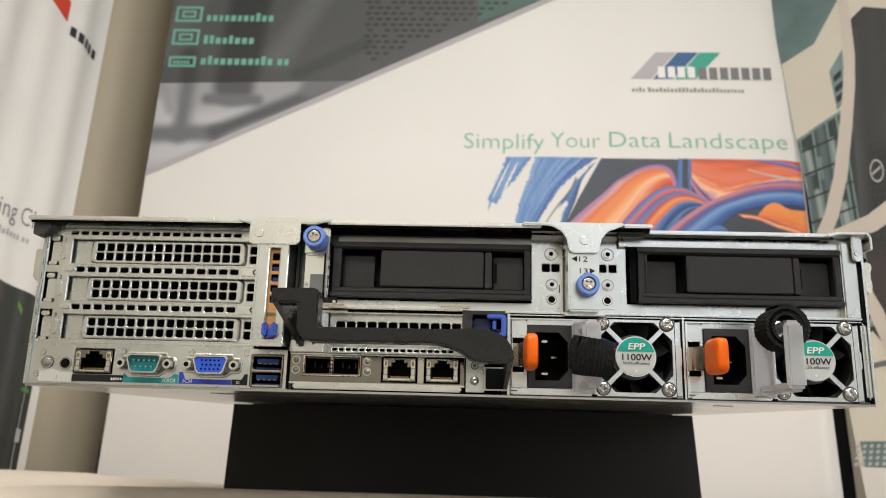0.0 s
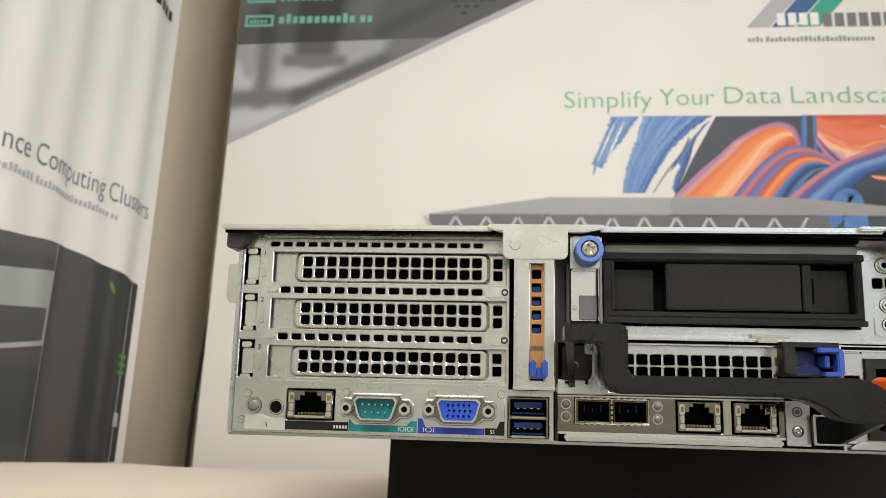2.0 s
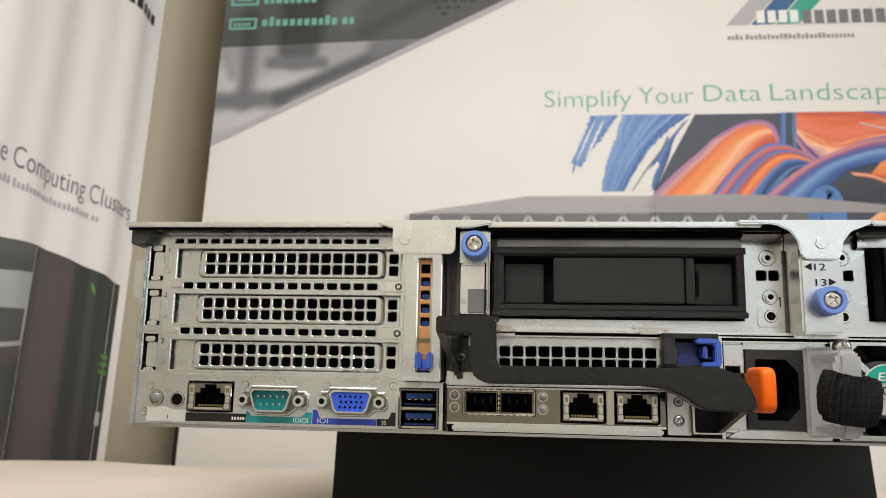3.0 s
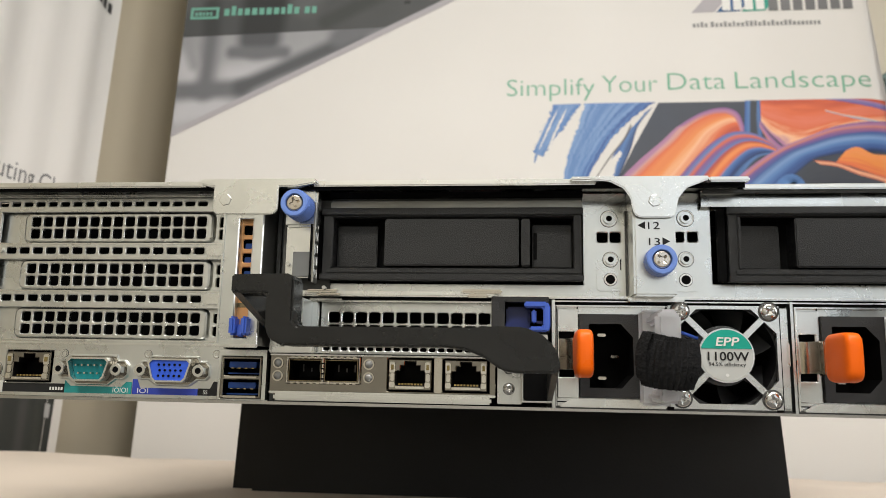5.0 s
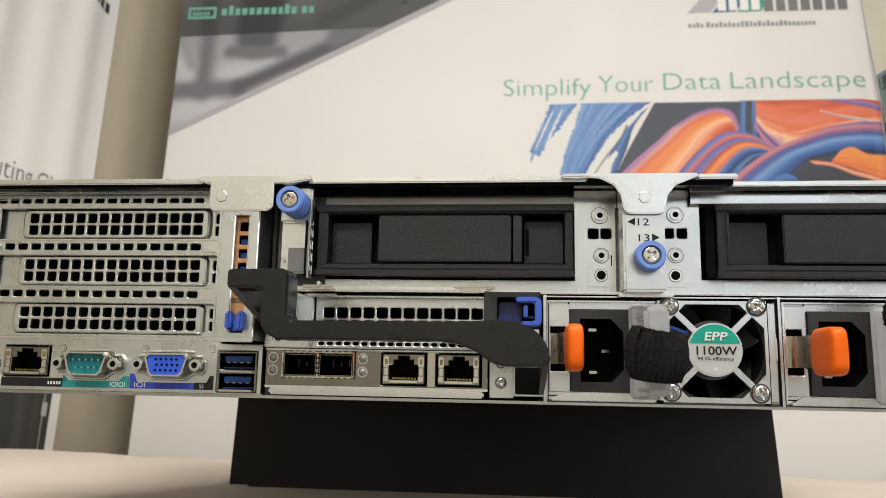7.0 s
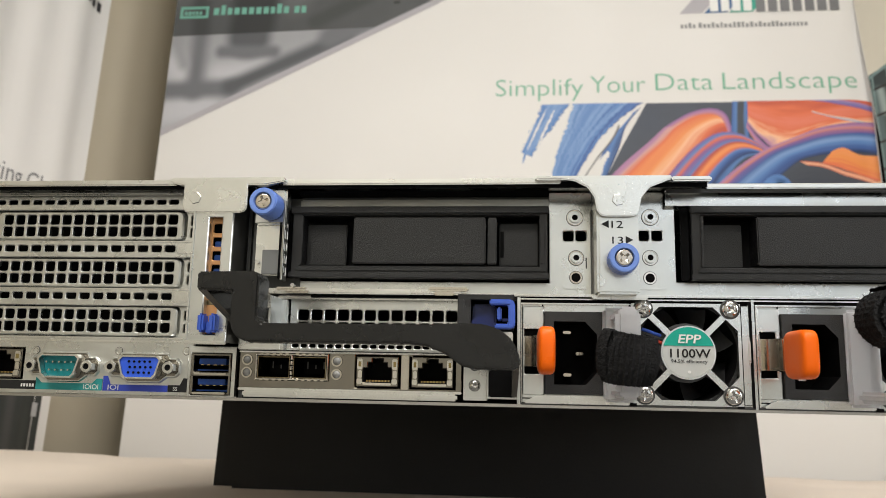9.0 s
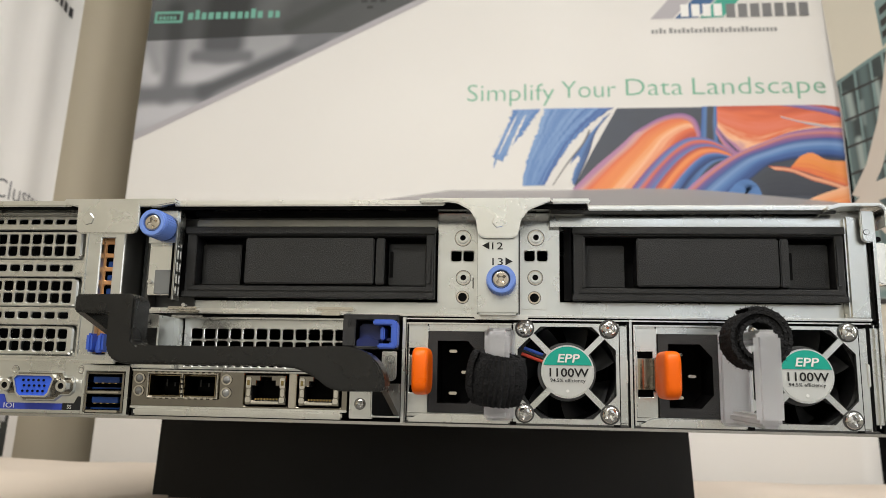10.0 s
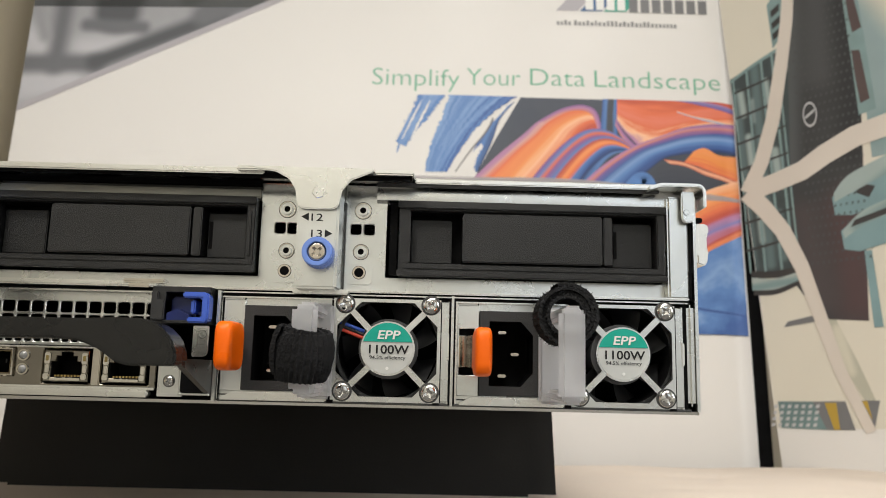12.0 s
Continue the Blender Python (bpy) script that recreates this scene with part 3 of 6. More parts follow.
def pc(x, y):
    """From the painting's own units to banner millimetres."""
    return (72 + (x - 95) / 1.42, 550 - (y - 90) / 1.425)


def paint(name, level, material, w0, w1, *pts, wob=0.0):
    stroke(name, [pc(*p) for p in pts], w0 / 1.42, w1 / 1.42, level, material, wob=wob)


art("painting_ground", [pc(*p) for p in ((350, 90), (786, 90), (786, 657), (560, 657), (330, 480), (225, 330), (290, 200))], L1, OILDARK, centre)
fan("painting_ground", L1, OILDARK, [(558.6, 550), (580, 550), (604, 550)], [(558.6, 152), (580, 152), (604, 152)], centre)


def pv(*pts):
    """From the upper painting's own units to banner millimetres."""
    return [(24.5 + 0.3915 * u - 0.0241 * v, 568.4 + 0.0066 * u - 0.4243 * v) for u, v in pts]


B0, B1, B2, B3 = (0.016, 0.035, 0.12), (0.045, 0.11, 0.33), (0.095, 0.21, 0.48), (0.20, 0.33, 0.58)
O1, O2, O3, O4 = (0.50, 0.075, 0.045), (0.72, 0.155, 0.06), (0.82, 0.29, 0.09), (0.88, 0.50, 0.30)
V1, V2, INKD = (0.23, 0.10, 0.28), (0.42, 0.20, 0.36), (0.05, 0.058, 0.075)
SWATH = oil("print_blue_swath", [(0.0, B3), (0.25, B2), (0.5, B3), (0.75, B2), (1.0, B1)], 0.22, 14, 1.2)
FEATHER = oil("print_blue_feather", [(0.0, B2), (0.5, B3), (1.0, B2)], 0.3, 6, 2)
fan("brush_stroke", -0.60, SWATH, pv((272, 46), (250, 130), (222, 220), (205, 290), (196, 372)), pv((575, 46), (480, 112), (400, 190), (340, 280), (290, 372)), centre, ragged=0.03)
fan("brush_stroke", -0.62, FEATHER, pv((140, 46), (112, 120), (72, 205), (62, 250)), pv((252, 46), (205, 120), (140, 205), (104, 268)), centre, ragged=0.10)
fan("brush_stroke", -0.64, FEATHER, pv((108, 120), (80, 200), (66, 290)), pv((124, 130), (92, 215), (70, 296)), centre, ragged=0.2)
for u, w_, lev in ((150, 7, -0.66), (186, 9, -0.67), (128, 5, -0.68)):
    fan("brush_gap", lev, PVC, pv((u, 76), (u - 34, 150), (u - 66, 235)), pv((u + w_, 66), (u - 32 + w_, 150), (u - 64, 240)), centre, ragged=0.25)
fan("brush_stroke", -0.70, oil("print_navy_wedge", [(0, B1), (0.5, B2), (1, B0)], 0.2), pv((520, 98), (468, 160), (400, 270), (372, 372)), pv((560, 70), (500, 150), (470, 250), (420, 372)), centre)
fan("brush_gap", -0.72, PVC, pv((520, 86), (455, 150), (370, 250), (300, 372)), pv((524, 100), (462, 172), (400, 262), (332, 372)), centre, ragged=0.05)
fan("brush_gap", -0.74, PVC, pv((424, 250), (380, 310), (352, 372)), pv((436, 262), (410, 320), (404, 372)), centre, ragged=0.15)
fan("brush_line", -0.78, PGREYINK, pv((468, 140), (440, 200), (380, 280), (322, 372)), pv((474, 150), (446, 206), (384, 286), (328, 372)), centre)
fan("brush_stroke", -0.80, FEATHER, pv((258, 262), (236, 320), (226, 372)), pv((290, 262), (262, 320), (246, 372)), centre, ragged=0.15)
RIBBON = oil("print_orange_ribbon", [(0.0, V2), (0.07, (0.62, 0.34, 0.30)), (0.16, O2), (0.34, O3), (0.48, O4), (0.62, O2), (0.85, O1), (1.0, O2)], 0.05, 7, 1.0)
fan("painted_ribbon", -0.84, RIBBON, pv((400, 400), (500, 300), (600, 215), (670, 152), (760, 104), (848, 84), (908, 106), (932, 160)), pv((830, 400), (880, 320), (900, 260), (912, 225), (920, 205), (925, 195), (928, 188), (930, 182)), centre, cross=16)
fan("painted_ribbon", -0.88, oil("print_purple_rim", [(0, V1), (0.5, V2), (1, (0.55, 0.2, 0.2))], 0.15), pv((664, 156), (758, 102), (848, 82), (910, 104), (936, 160), (936, 190)), pv((690, 158), (768, 118), (846, 106), (892, 122), (914, 160), (922, 190)), centre)
fan("painted_ribbon", -0.86, oil("print_blue_stripe", [(0, B1), (0.25, B2), (0.4, INKD), (0.7, INKD), (0.85, B2), (1, B1)], 0.03), pv((942, 46), (940, 120), (936, 200)), pv((1006, 46), (1006, 120), (1010, 210)), centre)
REDFIELD = oil("print_red_field", [(0.0, O1), (0.3, O2), (0.5, (0.75, 0.20, 0.12)), (0.7, O2), (0.86, O4), (1.0, V2)], 0.10, 5, 2)
fan("painted_field", -0.90, REDFIELD, pv((1004, 46), (1120, 46), (1260, 46), (1400, 46), (1510, 46)), pv((1006, 150), (1060, 215), (1130, 258), (1280, 205), (1510, 165)), centre, cross=14)
fan("painted_ribbon", -0.96, oil("print_violet_streak", [(0, V1), (0.5, (0.16, 0.17, 0.42)), (1, V2)], 0.2), pv((1220, 56), (1330, 72), (1430, 96), (1510, 112)), pv((1250, 52), (1340, 58), (1440, 74), (1510, 88)), centre)
fan("painted_ribbon", -0.96, oil("print_pale_streak", [(0, O4), (0.5, (0.55, 0.50, 0.50)), (1, B3)], 0.2), pv((1264, 104), (1330, 124), (1400, 138), (1460, 152)), pv((1268, 112), (1336, 132), (1400, 150), (1456, 160)), centre)
fan("painted_ribbon", -1.00, oil("print_violet_rim", [(0, V1), (0.5, V2), (1, (0.62, 0.24, 0.20))], 0.15), pv((1000, 140), (1046, 208), (1108, 254), (1200, 212), (1320, 172), (1510, 150)), pv((1000, 170), (1042, 236), (1104, 284), (1210, 242), (1330, 196), (1510, 176)), centre)
ARCH = oil("print_striped_arch", [(0.0, V1), (0.08, B2), (0.17, O2), (0.25, V1), (0.33, B2), (0.40, O1), (0.52, O3), (0.60, O2), (0.66, B2), (0.76, B1), (0.84, B0), (0.9, B2), (1.0, INKD)], 0.025, 7, 1.2)
fan("painted_ribbon", -1.04, ARCH, pv((640, 410), (720, 310), (800, 232), (880, 188), (960, 190), (1030, 222), (1086, 268)), pv((900, 410), (930, 365), (960, 330), (990, 305), (1020, 292), (1050, 286), (1080, 284)), centre, cross=20)
BAND = oil("print_blue_band", [(0.0, V2), (0.10, (0.58, 0.22, 0.18)), (0.2, V1), (0.32, B1), (0.5, B3), (0.62, B2), (0.8, B1), (1.0, B0)], 0.04, 7, 1.0)
fan("painted_ribbon", -1.10, BAND, pv((850, 430), (950, 340), (1060, 268), (1170, 222), (1290, 184), (1400, 172), (1510, 166)), pv((1060, 430), (1130, 372), (1210, 310), (1280, 292), (1330, 286), (1420, 280), (1510, 284)), centre, cross=16)
fan("painted_field", -1.16, oil("print_orange_wedge", [(0, O3), (0.5, (0.80, 0.27, 0.06)), (1, O2)], 0.2), pv((1340, 276), (1386, 262), (1440, 292), (1530, 286)), pv((1300, 322), (1370, 344), (1450, 378), (1540, 410)), centre)
fan("painted_field", -1.14, oil("print_dark_wedge", [(0, INKD), (1, (0.035, 0.04, 0.06))], 0.2), pv((1100, 420), (1190, 340), (1260, 322), (1400, 350), (1540, 400)), pv((1100, 440), (1190, 430), (1280, 430), (1400, 436), (1540, 440)), centre)
fan("painted_ribbon", -1.20, oil("print_rose_rim", [(0, O1), (0.5, O4), (1, O1)], 0.2), pv((1210, 312), (1300, 322), (1400, 360), (1545, 408)), pv((1240, 330), (1310, 342), (1400, 380), (1545, 428)), centre)
paint("painted_ribbon", L5 - 0.35, OILBLUE, 40, 60, (530, 420), (590, 350), (640, 300), (640, 400), (560, 500))
fan("painted_ribbon", L5 - 0.50, oil("print_lower_ribbon", [(0, O4), (0.2, O3), (0.4, O2), (0.52, O1), (0.62, V2), (0.70, (0.20, 0.20, 0.46)), (0.78, V2), (0.86, O1), (0.93, O3), (1, O2)], 0.05, 7, 1.0), [pc(*p) for p in ((540, 560), (640, 440), (740, 345), (852, 285))], [pc(*p) for p in ((600, 640), (690, 545), (780, 475), (852, 425))], centre, cross=16)
LOWBLUE = oil("print_blue_pool", [(0, B2), (0.35, B3), (0.6, B2), (1, B1)], 0.22, 3, 5)
fan("painted_field", L5 - 0.75, LOWBLUE, [pc(*p) for p in ((560, 655), (640, 570), (720, 500), (850, 420))], [pc(*p) for p in ((560, 657), (650, 657), (740, 657), (850, 657))], centre)
paint("painted_ribbon", L5 - 0.85, OILORANGE, 12, 8, (660, 560), (740, 490), (852, 415))
paint("painted_ribbon", L5 - 0.90, OILDEEP, 7, 3, (690, 585), (760, 600), (848, 612))
# the pale machine printed across the foot of the painting
MISTY = mat("print_misty_grey", (0.42, 0.40, 0.41), 0.5, 0, 0.08, 9, Alpha=0.72)
SLATE = mat("print_slate", (0.15, 0.15, 0.165), 0.5, 0, 0.15, 9, Alpha=0.88)
fan("printed_machine", L5 - 1.05, MISTY, [(-232, 374), (100, 374), (350, 374), (604, 374)], [(-30, 404), (160, 404), (360, 404), (604, 380)], centre)
art("printed_machine", [(-232, 310), (-232, 373), (420, 373), (420, 310)], L5 - 1.15, SLATE, centre)
bm = B()
for i in range(12):
    x = -215 + i * 52
    for s in (1, -1):
        quad(bm, [(x + s * 12, 345), (x + s * 12 + 5, 345), (x + s * 26 + 5, 370), (x + s * 26, 370)] if s > 0 else [(x - 12, 345), (x - 7, 345), (x - 21, 370), (x - 26, 370)], L5 - 1.25)
part("printed_lattice", bm, PHOTOLIGHT, centre)

# ---- banner beside the khaki wall strip, turned almost edge-on, with soft folds ----
def folds(x):
    return 5.0 * math.sin(x / 33.0) + 3.0 * math.sin(x / 14.0 + 1.0)


ml = Matrix.Translation((-0.668, 0.764, 0)) @ Matrix.Rotation(radians(83), 4, "Z") @ Matrix.Scale(0.9, 4)
side = banner("white rippled roll-up banner printed with a black server tower", ml, -760, 42, 1450, folds, foot=FLOOR * 1000 / 0.9)
words("heading_text", "nce Computing Clusters", 27, L2, 363, 47, PGREYINK, side, "RIGHT", 345, folds, thin=-0.004)
bars("letter_bar", -330, -60, L2, 334, 13, 21, LAVENDER, side, folds)


def curtain(name, pts_top, pts_bot, level, material, n=24):
    """A printed patch that follows the folds: height given at its two ends."""
    bm = B()
    (xa, za), (xb, zb) = pts_top
    (_, wa), (_, wb) = pts_bot
    old = None
    for i in range(n + 1):
        t = i / n
        x = xa + (xb - xa) * t
        pair = [bm.verts.new((x, level + folds(x), wa + (wb - wa) * t)), bm.verts.new((x, level + folds(x), za + (zb - za) * t))]
        if old:
            bm.faces.new((old[0], pair[0], pair[1], old[1]))
        old = pair
    return part(name, bm, material, side, smooth=True)


TOWERGREY = soft_print("print_tower_grey", (0.062, 0.066, 0.062), [((0.040, 0.048, 0.045), 60, 12, -420, 20, -178, 46), ((0.085, 0.09, 0.085), 14, 8, -420, 232, -178, 258), ((0.075, 0.062, 0.056), 16, 10, -420, 84, -185, 104)])
TOWERBLACK = soft_print("print_tower_black", (0.020, 0.024, 0.022), [((0.072, 0.060, 0.056), 36, 12, -136, 300, -130, -90), ((0.045, 0.045, 0.044), 7, 6, -60, 300, -52, -90), ((0.034, 0.040, 0.037), 12, 8, -20, 300, -12, -90)])
TOWERPALE = mat("print_tower_pale", (0.34, 0.37, 0.35), 0.5, 0, 0.2, 9)
curtain("printed_tower", [(-420, 240), (-178, 266)], [(0, -90), (0, -60)], L1, TOWERGREY)
curtain("printed_tower", [(-178, 266), (24, 246)], [(0, -60), (0, -48)], L1, TOWERBLACK)
curtain("printed_screen", [(-340, 198), (-178, 224)], [(0, 88), (0, 116)], L2, TOWERPALE)
curtain("printed_screen", [(-330, 150), (-185, 168)], [(0, 96), (0, 122)], L3, TOWERGREY)
LEDG = mat("print_leaf_green", (0.09, 0.27, 0.05), 0.5, 0, 0.1, 9)
for z in (124, 111, 98):
    curtain("printed_light", [(-12, z), (16, z - 1)], [(0, z - 7), (0, z - 8)], L3, LEDG, 4)
curtain("printed_light", [(-62, 235), (-52, 222)], [(0, 226), (0, 212)], L3, LEDG, 3)
curtain("printed_button", [(2, 30), (16, 29)], [(0, 8), (0, 7)], L3, PHOTOLIGHT, 3)
curtain("logo_stripe", [(-180, 850), (-80, 812)], [(0, 800), (0, 770)], L2, PRED, 8)
bars("letter_bar", -70, 24, L3, 748, 30, 24, PBLACK, side, folds)

# ---- banner that overlaps the centre one, turned towards it ----
LEAN = -0.0585
right = banner("roll-up banner printed with grey-green server racks and pale cracks", Matrix.Translation((0.605, 0.90, 0)) @ Matrix.Rotation(radians(-45), 4, "Z"), 20, 850, 1350, lean=LEAN)
CREAM_ = (0.60, 0.57, 0.47)
CREAM = mat("print_cream", (0.66, 0.62, 0.53), 0.5, 0, 0.05, 4)
RACKGREEN = mat("print_rack_green", (0.13, 0.20, 0.20), 0.5, 0, 0.45, 16)
RACKDARK = mat("print_rack_dark", (0.035, 0.032, 0.032), 0.5, 0, 0.5, 12)
RACKRED = mat("print_rack_brown", (0.075, 0.05, 0.048), 0.5, 0, 0.4, 14)
STEELBLUE = mat("print_steel_blue", (0.19, 0.30, 0.32), 0.5, 0, 0.25, 14)
CRACK = mat("print_pale_crack", (0.62, 0.56, 0.50), 0.5, 0, 0.05, 9)
art("printed_sky", [(24, 60), (400, 60), (400, 900), (24, 900)], L1, CREAM, right)
T1, T2, T3 = (0.19, 0.28, 0.28), (0.32, 0.39, 0.38), (0.11, 0.16, 0.165)
RACKPRINT = soft_print("print_rack_row", (0.045, 0.060, 0.062), [
    (T3, 8, 6, 16, 560, 22, 260), (T2, 5, 4, 24, 560, 27, 520), (T2, 5, 4, 45, 540, 47, 505), (T3, 7, 6, 50, 600, 52, 260), (T2, 5, 4, 32, 480, 34, 432),
    (T2, 4, 4, 67, 570, 69, 530), (T2, 5, 4, 55, 470, 57, 436), (T2, 6, 4, 72, 445, 74, 410), (T3, 7, 5, 70, 340, 72, 270), (T2, 4, 4, 40, 350, 42, 300)], 0.3, 40)
RACKRIM = soft_print("print_rack_rim", T1, [(T2, 3, 3, 30, 300, 90, 620)], 0.2, 30)
art("printed_rack", [(24, 590), (104, 625), (96, 235), (24, 240)], L2, RACKPRINT, right)
fan("printed_rim", L3 - 0.10, RACKRIM, [(8, 588), (48, 606), (104, 626)], [(8, 582), (48, 600), (104, 619)], right, top=2000)
art("printed_column", [(79, 703), (106, 738), (100, 640), (83, 622)], L3 - 0.06, RACKRIM, right)
for z in (690, 668, 648):
    art("printed_panel", [(84, z), (99, z + 9), (98, z - 4), (85, z - 12)], L3 - 0.12, RACKDARK, right)
for x, w_ in ((12, 3.0), (35, 4.0), (60, 4.0), (78, 4.0), (87, 3.0)):
    fan("printed_post", L3 - 0.03, RACKRIM, [(x, 580 + x * 0.45), (x + 3, 420), (x + 6, 250)], [(x + w_, 580 + x * 0.45), (x + 3 + w_, 420), (x + 6 + w_, 250)], right, top=2000)
for k in range(7):
    z = 285 + k * 46
    fan("printed_shelf", L3 - 0.08, RACKDARK, [(14, z), (50, z + 5), (92, z + 12)], [(14, z + 4), (50, z + 9), (92, z + 15)], right, n=4, top=2000)
art("printed_photo", [(22, 752), (60, 770), (110, 840), (110, 1300), (22, 1300)], L3, RACKGREEN, right)
fan("printed_base", L3 - 0.04, RACKDARK, [(20, 244), (56, 238), (92, 244)], [(20, 254), (56, 249), (92, 252)], right, top=2000)
fan("printed_base", L3 - 0.04, soft_print("print_rack_foot", (0.36, 0.40, 0.38), [(T1, 6, 5, 20, 226, 92, 230)]), [(20, 222), (56, 218), (92, 228)], [(20, 243), (56, 237), (92, 243)], right, top=2000)
fan("printed_base", L3 - 0.08, RACKDARK, [(22, 214), (56, 212), (92, 223)], [(22, 222), (56, 220), (92, 230)], right, top=2000)
fan("printed_beam", L2 - 0.1, soft_print("print_pale_beam", (0.44, 0.43, 0.35), [(CREAM_, 8, 6, 150, 90, 140, 150)]), [(116, 160), (142, 100), (166, 48)], [(137, 170), (160, 108), (180, 48)], right, top=2000)
TOWERPRINT = soft_print("print_rack_tower", (0.036, 0.037, 0.039), [
    ((0.075, 0.082, 0.085), 12, 14, 94, 420, 124, 760), ((0.058, 0.060, 0.063), 26, 26, 150, 560, 158, 780), ((0.070, 0.040, 0.042), 30, 30, 168, 330, 172, 190),
    ((0.060, 0.048, 0.050), 20, 20, 108, 330, 124, 200), ((0.020, 0.021, 0.023), 22, 20, 190, 420, 198, 660)], 0.15, 30)
art("printed_tower", [(84, 228), (106, 622), (122, 700), (126, 790), (150, 806), (206, 772), (203, 480), (182, 160), (120, 168)], L3, TOWERPRINT, right)
bm = B()
for i in range(11):
    for j in range(34):
        x, z = 112 + i * 8 + (j % 2) * 4, 250 + j * 14
        quad(bm, [(x, z), (x + 3, z + 1), (x + 3, z + 5), (x, z + 4)], L4)
tagged(part("printed_vents", bm, mat("print_dim_grey", (0.058, 0.06, 0.062), 0.5, 0, 0.2, 9), right), kind="stuff")
art("printed_sky", [(208, 720), (300, 760), (300, 400), (210, 400)], L3, soft_print("print_teal_haze", (0.25, 0.33, 0.34), [(CREAM_, 46, 24, 262, 690, 300, 610), (T1, 26, 24, 230, 440, 300, 470)]), right)
fan("printed_column", L4, RACKRIM, [(192, 740), (196, 600), (199, 470)], [(214, 700), (218, 600), (223, 474)], right, top=2000)
for za, zb in ((606, 666), (488, 577)):
    fan("printed_panel", L5, RACKRED, [(199, zb), (200, (za + zb) / 2), (203, za)], [(210, zb - 3), (213, (za + zb) / 2), (216, za + 4)], right, n=4, top=2000)
ring_bm = ring(B(), 0, L5, L5 - 0.10, 0, 21, 17.5)
bmesh.ops.scale(ring_bm, verts=ring_bm.verts, vec=(0.5, 1, 1))
bmesh.ops.translate(ring_bm, verts=ring_bm.verts, vec=(130.5, 0, 491))
part("printed_badge", ring_bm, PHOTOLIGHT, right)
art("printed_badge", [(122.5, 484), (137, 494), (138.5, 499), (124, 490)], L5, PHOTOLIGHT, right)
art("printed_bracket", [(150, 350), (178, 372), (300, 420), (300, 350), (176, 318), (152, 322)], L4, STEELBLUE, right)
art("printed_bracket", [(158, 296), (190, 322), (300, 350), (300, 285), (180, 262), (160, 268)], L5, STEELBLUE, right)
fan("printed_bracket", L5 - 0.02, soft_print("print_bracket_face", T2, [(T1, 8, 8, 170, 330, 230, 372)]), [(153, 356), (176, 380), (230, 400)], [(153, 342), (178, 352), (230, 372)], right, top=2000)
fan("printed_bracket", L5 - 0.02, soft_print("print_bracket_foot", T2, [(T1, 8, 8, 180, 300, 240, 330)]), [(160, 296), (190, 322), (240, 338)], [(162, 284), (190, 300), (240, 316)], right, top=2000)
art("printed_bracket", [(182, 352), (196, 362), (210, 356), (200, 340)], L5, RACKDARK, right)
art("printed_bracket", [(172, 300), (178, 310), (300, 340), (300, 330)], L5 - 0.15, RACKDARK, right)
art("printed_leg", [(186, 262), (196, 262), (200, 150), (188, 150)], L4, STEELBLUE, right)
art("printed_foot", [(64, 160), (70, 168), (118, 176), (122, 166)], L4, PGREYINK, right)
art("printed_floor", [(24, 10), (400, 10), (400, 60), (24, 60)], L1, CREAM, right)
OCHRE = mat("print_ochre", (0.42, 0.28, 0.04), 0.5, 0, 0.1, 9)
art("printed_pattern", [(30, 10), (112, 8), (96, 48), (30, 49)], L3, RACKGREEN, right)
art("printed_pattern", [(96, 48), (112, 8), (150, 8), (140, 48)], L3, PGREYINK, right)
art("printed_pattern", [(112, 46), (122, 8), (130, 8), (128, 46)], L4, OCHRE, right)
bm = B()
for i in range(7):
    for j in range(4):
        quad(bm, [(33 + i * 10 + j * 2, 12 + j * 9), (38 + i * 10 + j * 2, 12 + j * 9), (40 + i * 10 + j * 2, 17 + j * 9), (35 + i * 10 + j * 2, 17 + j * 9)], L4)
part("printed_lattice", bm, PHOTOLIGHT, right)
art("printed_pattern", [(161, 49), (185, 48.6), (174, 9)], L3, PGREYINK, right)
art("printed_pattern", [(162, 48), (169, 48), (173, 22)], L4, OCHRE, right)


def crack(pts, w0, w1, level):
    bm = B()
    old = None
    for i, (x, z) in enumerate(pts):
        xa, za = pts[max(0, i - 1)]
        xb, zb = pts[min(len(pts) - 1, i + 1)]
        d = Vector((xb - xa, zb - za)).normalized()
        w = (w0 + (w1 - w0) * i / (len(pts) - 1)) / 2
        pair = [bm.verts.new((x - d.y * w, level, z + d.x * w)), bm.verts.new((x + d.y * w, level, z - d.x * w))]
        if old:
            bm.faces.new((old[0], pair[0], pair[1], old[1]))
        old = pair
    part("printed_crack", bm, CRACK, right)


crack([(24, 384), (50, 430), (74, 500), (94, 590), (108, 660), (116, 720), (119, 800), (120, 1000)], 26, 16, L5 - 0.30)
crack([(24, 384), (70, 392), (112, 402), (145, 420), (190, 438), (240, 446), (330, 470)], 30, 36, L5 - 0.40)
crack([(24, 384), (50, 350), (75, 310), (98, 250), (118, 170), (138, 90), (170, 6)], 30, 14, L5 - 0.50)

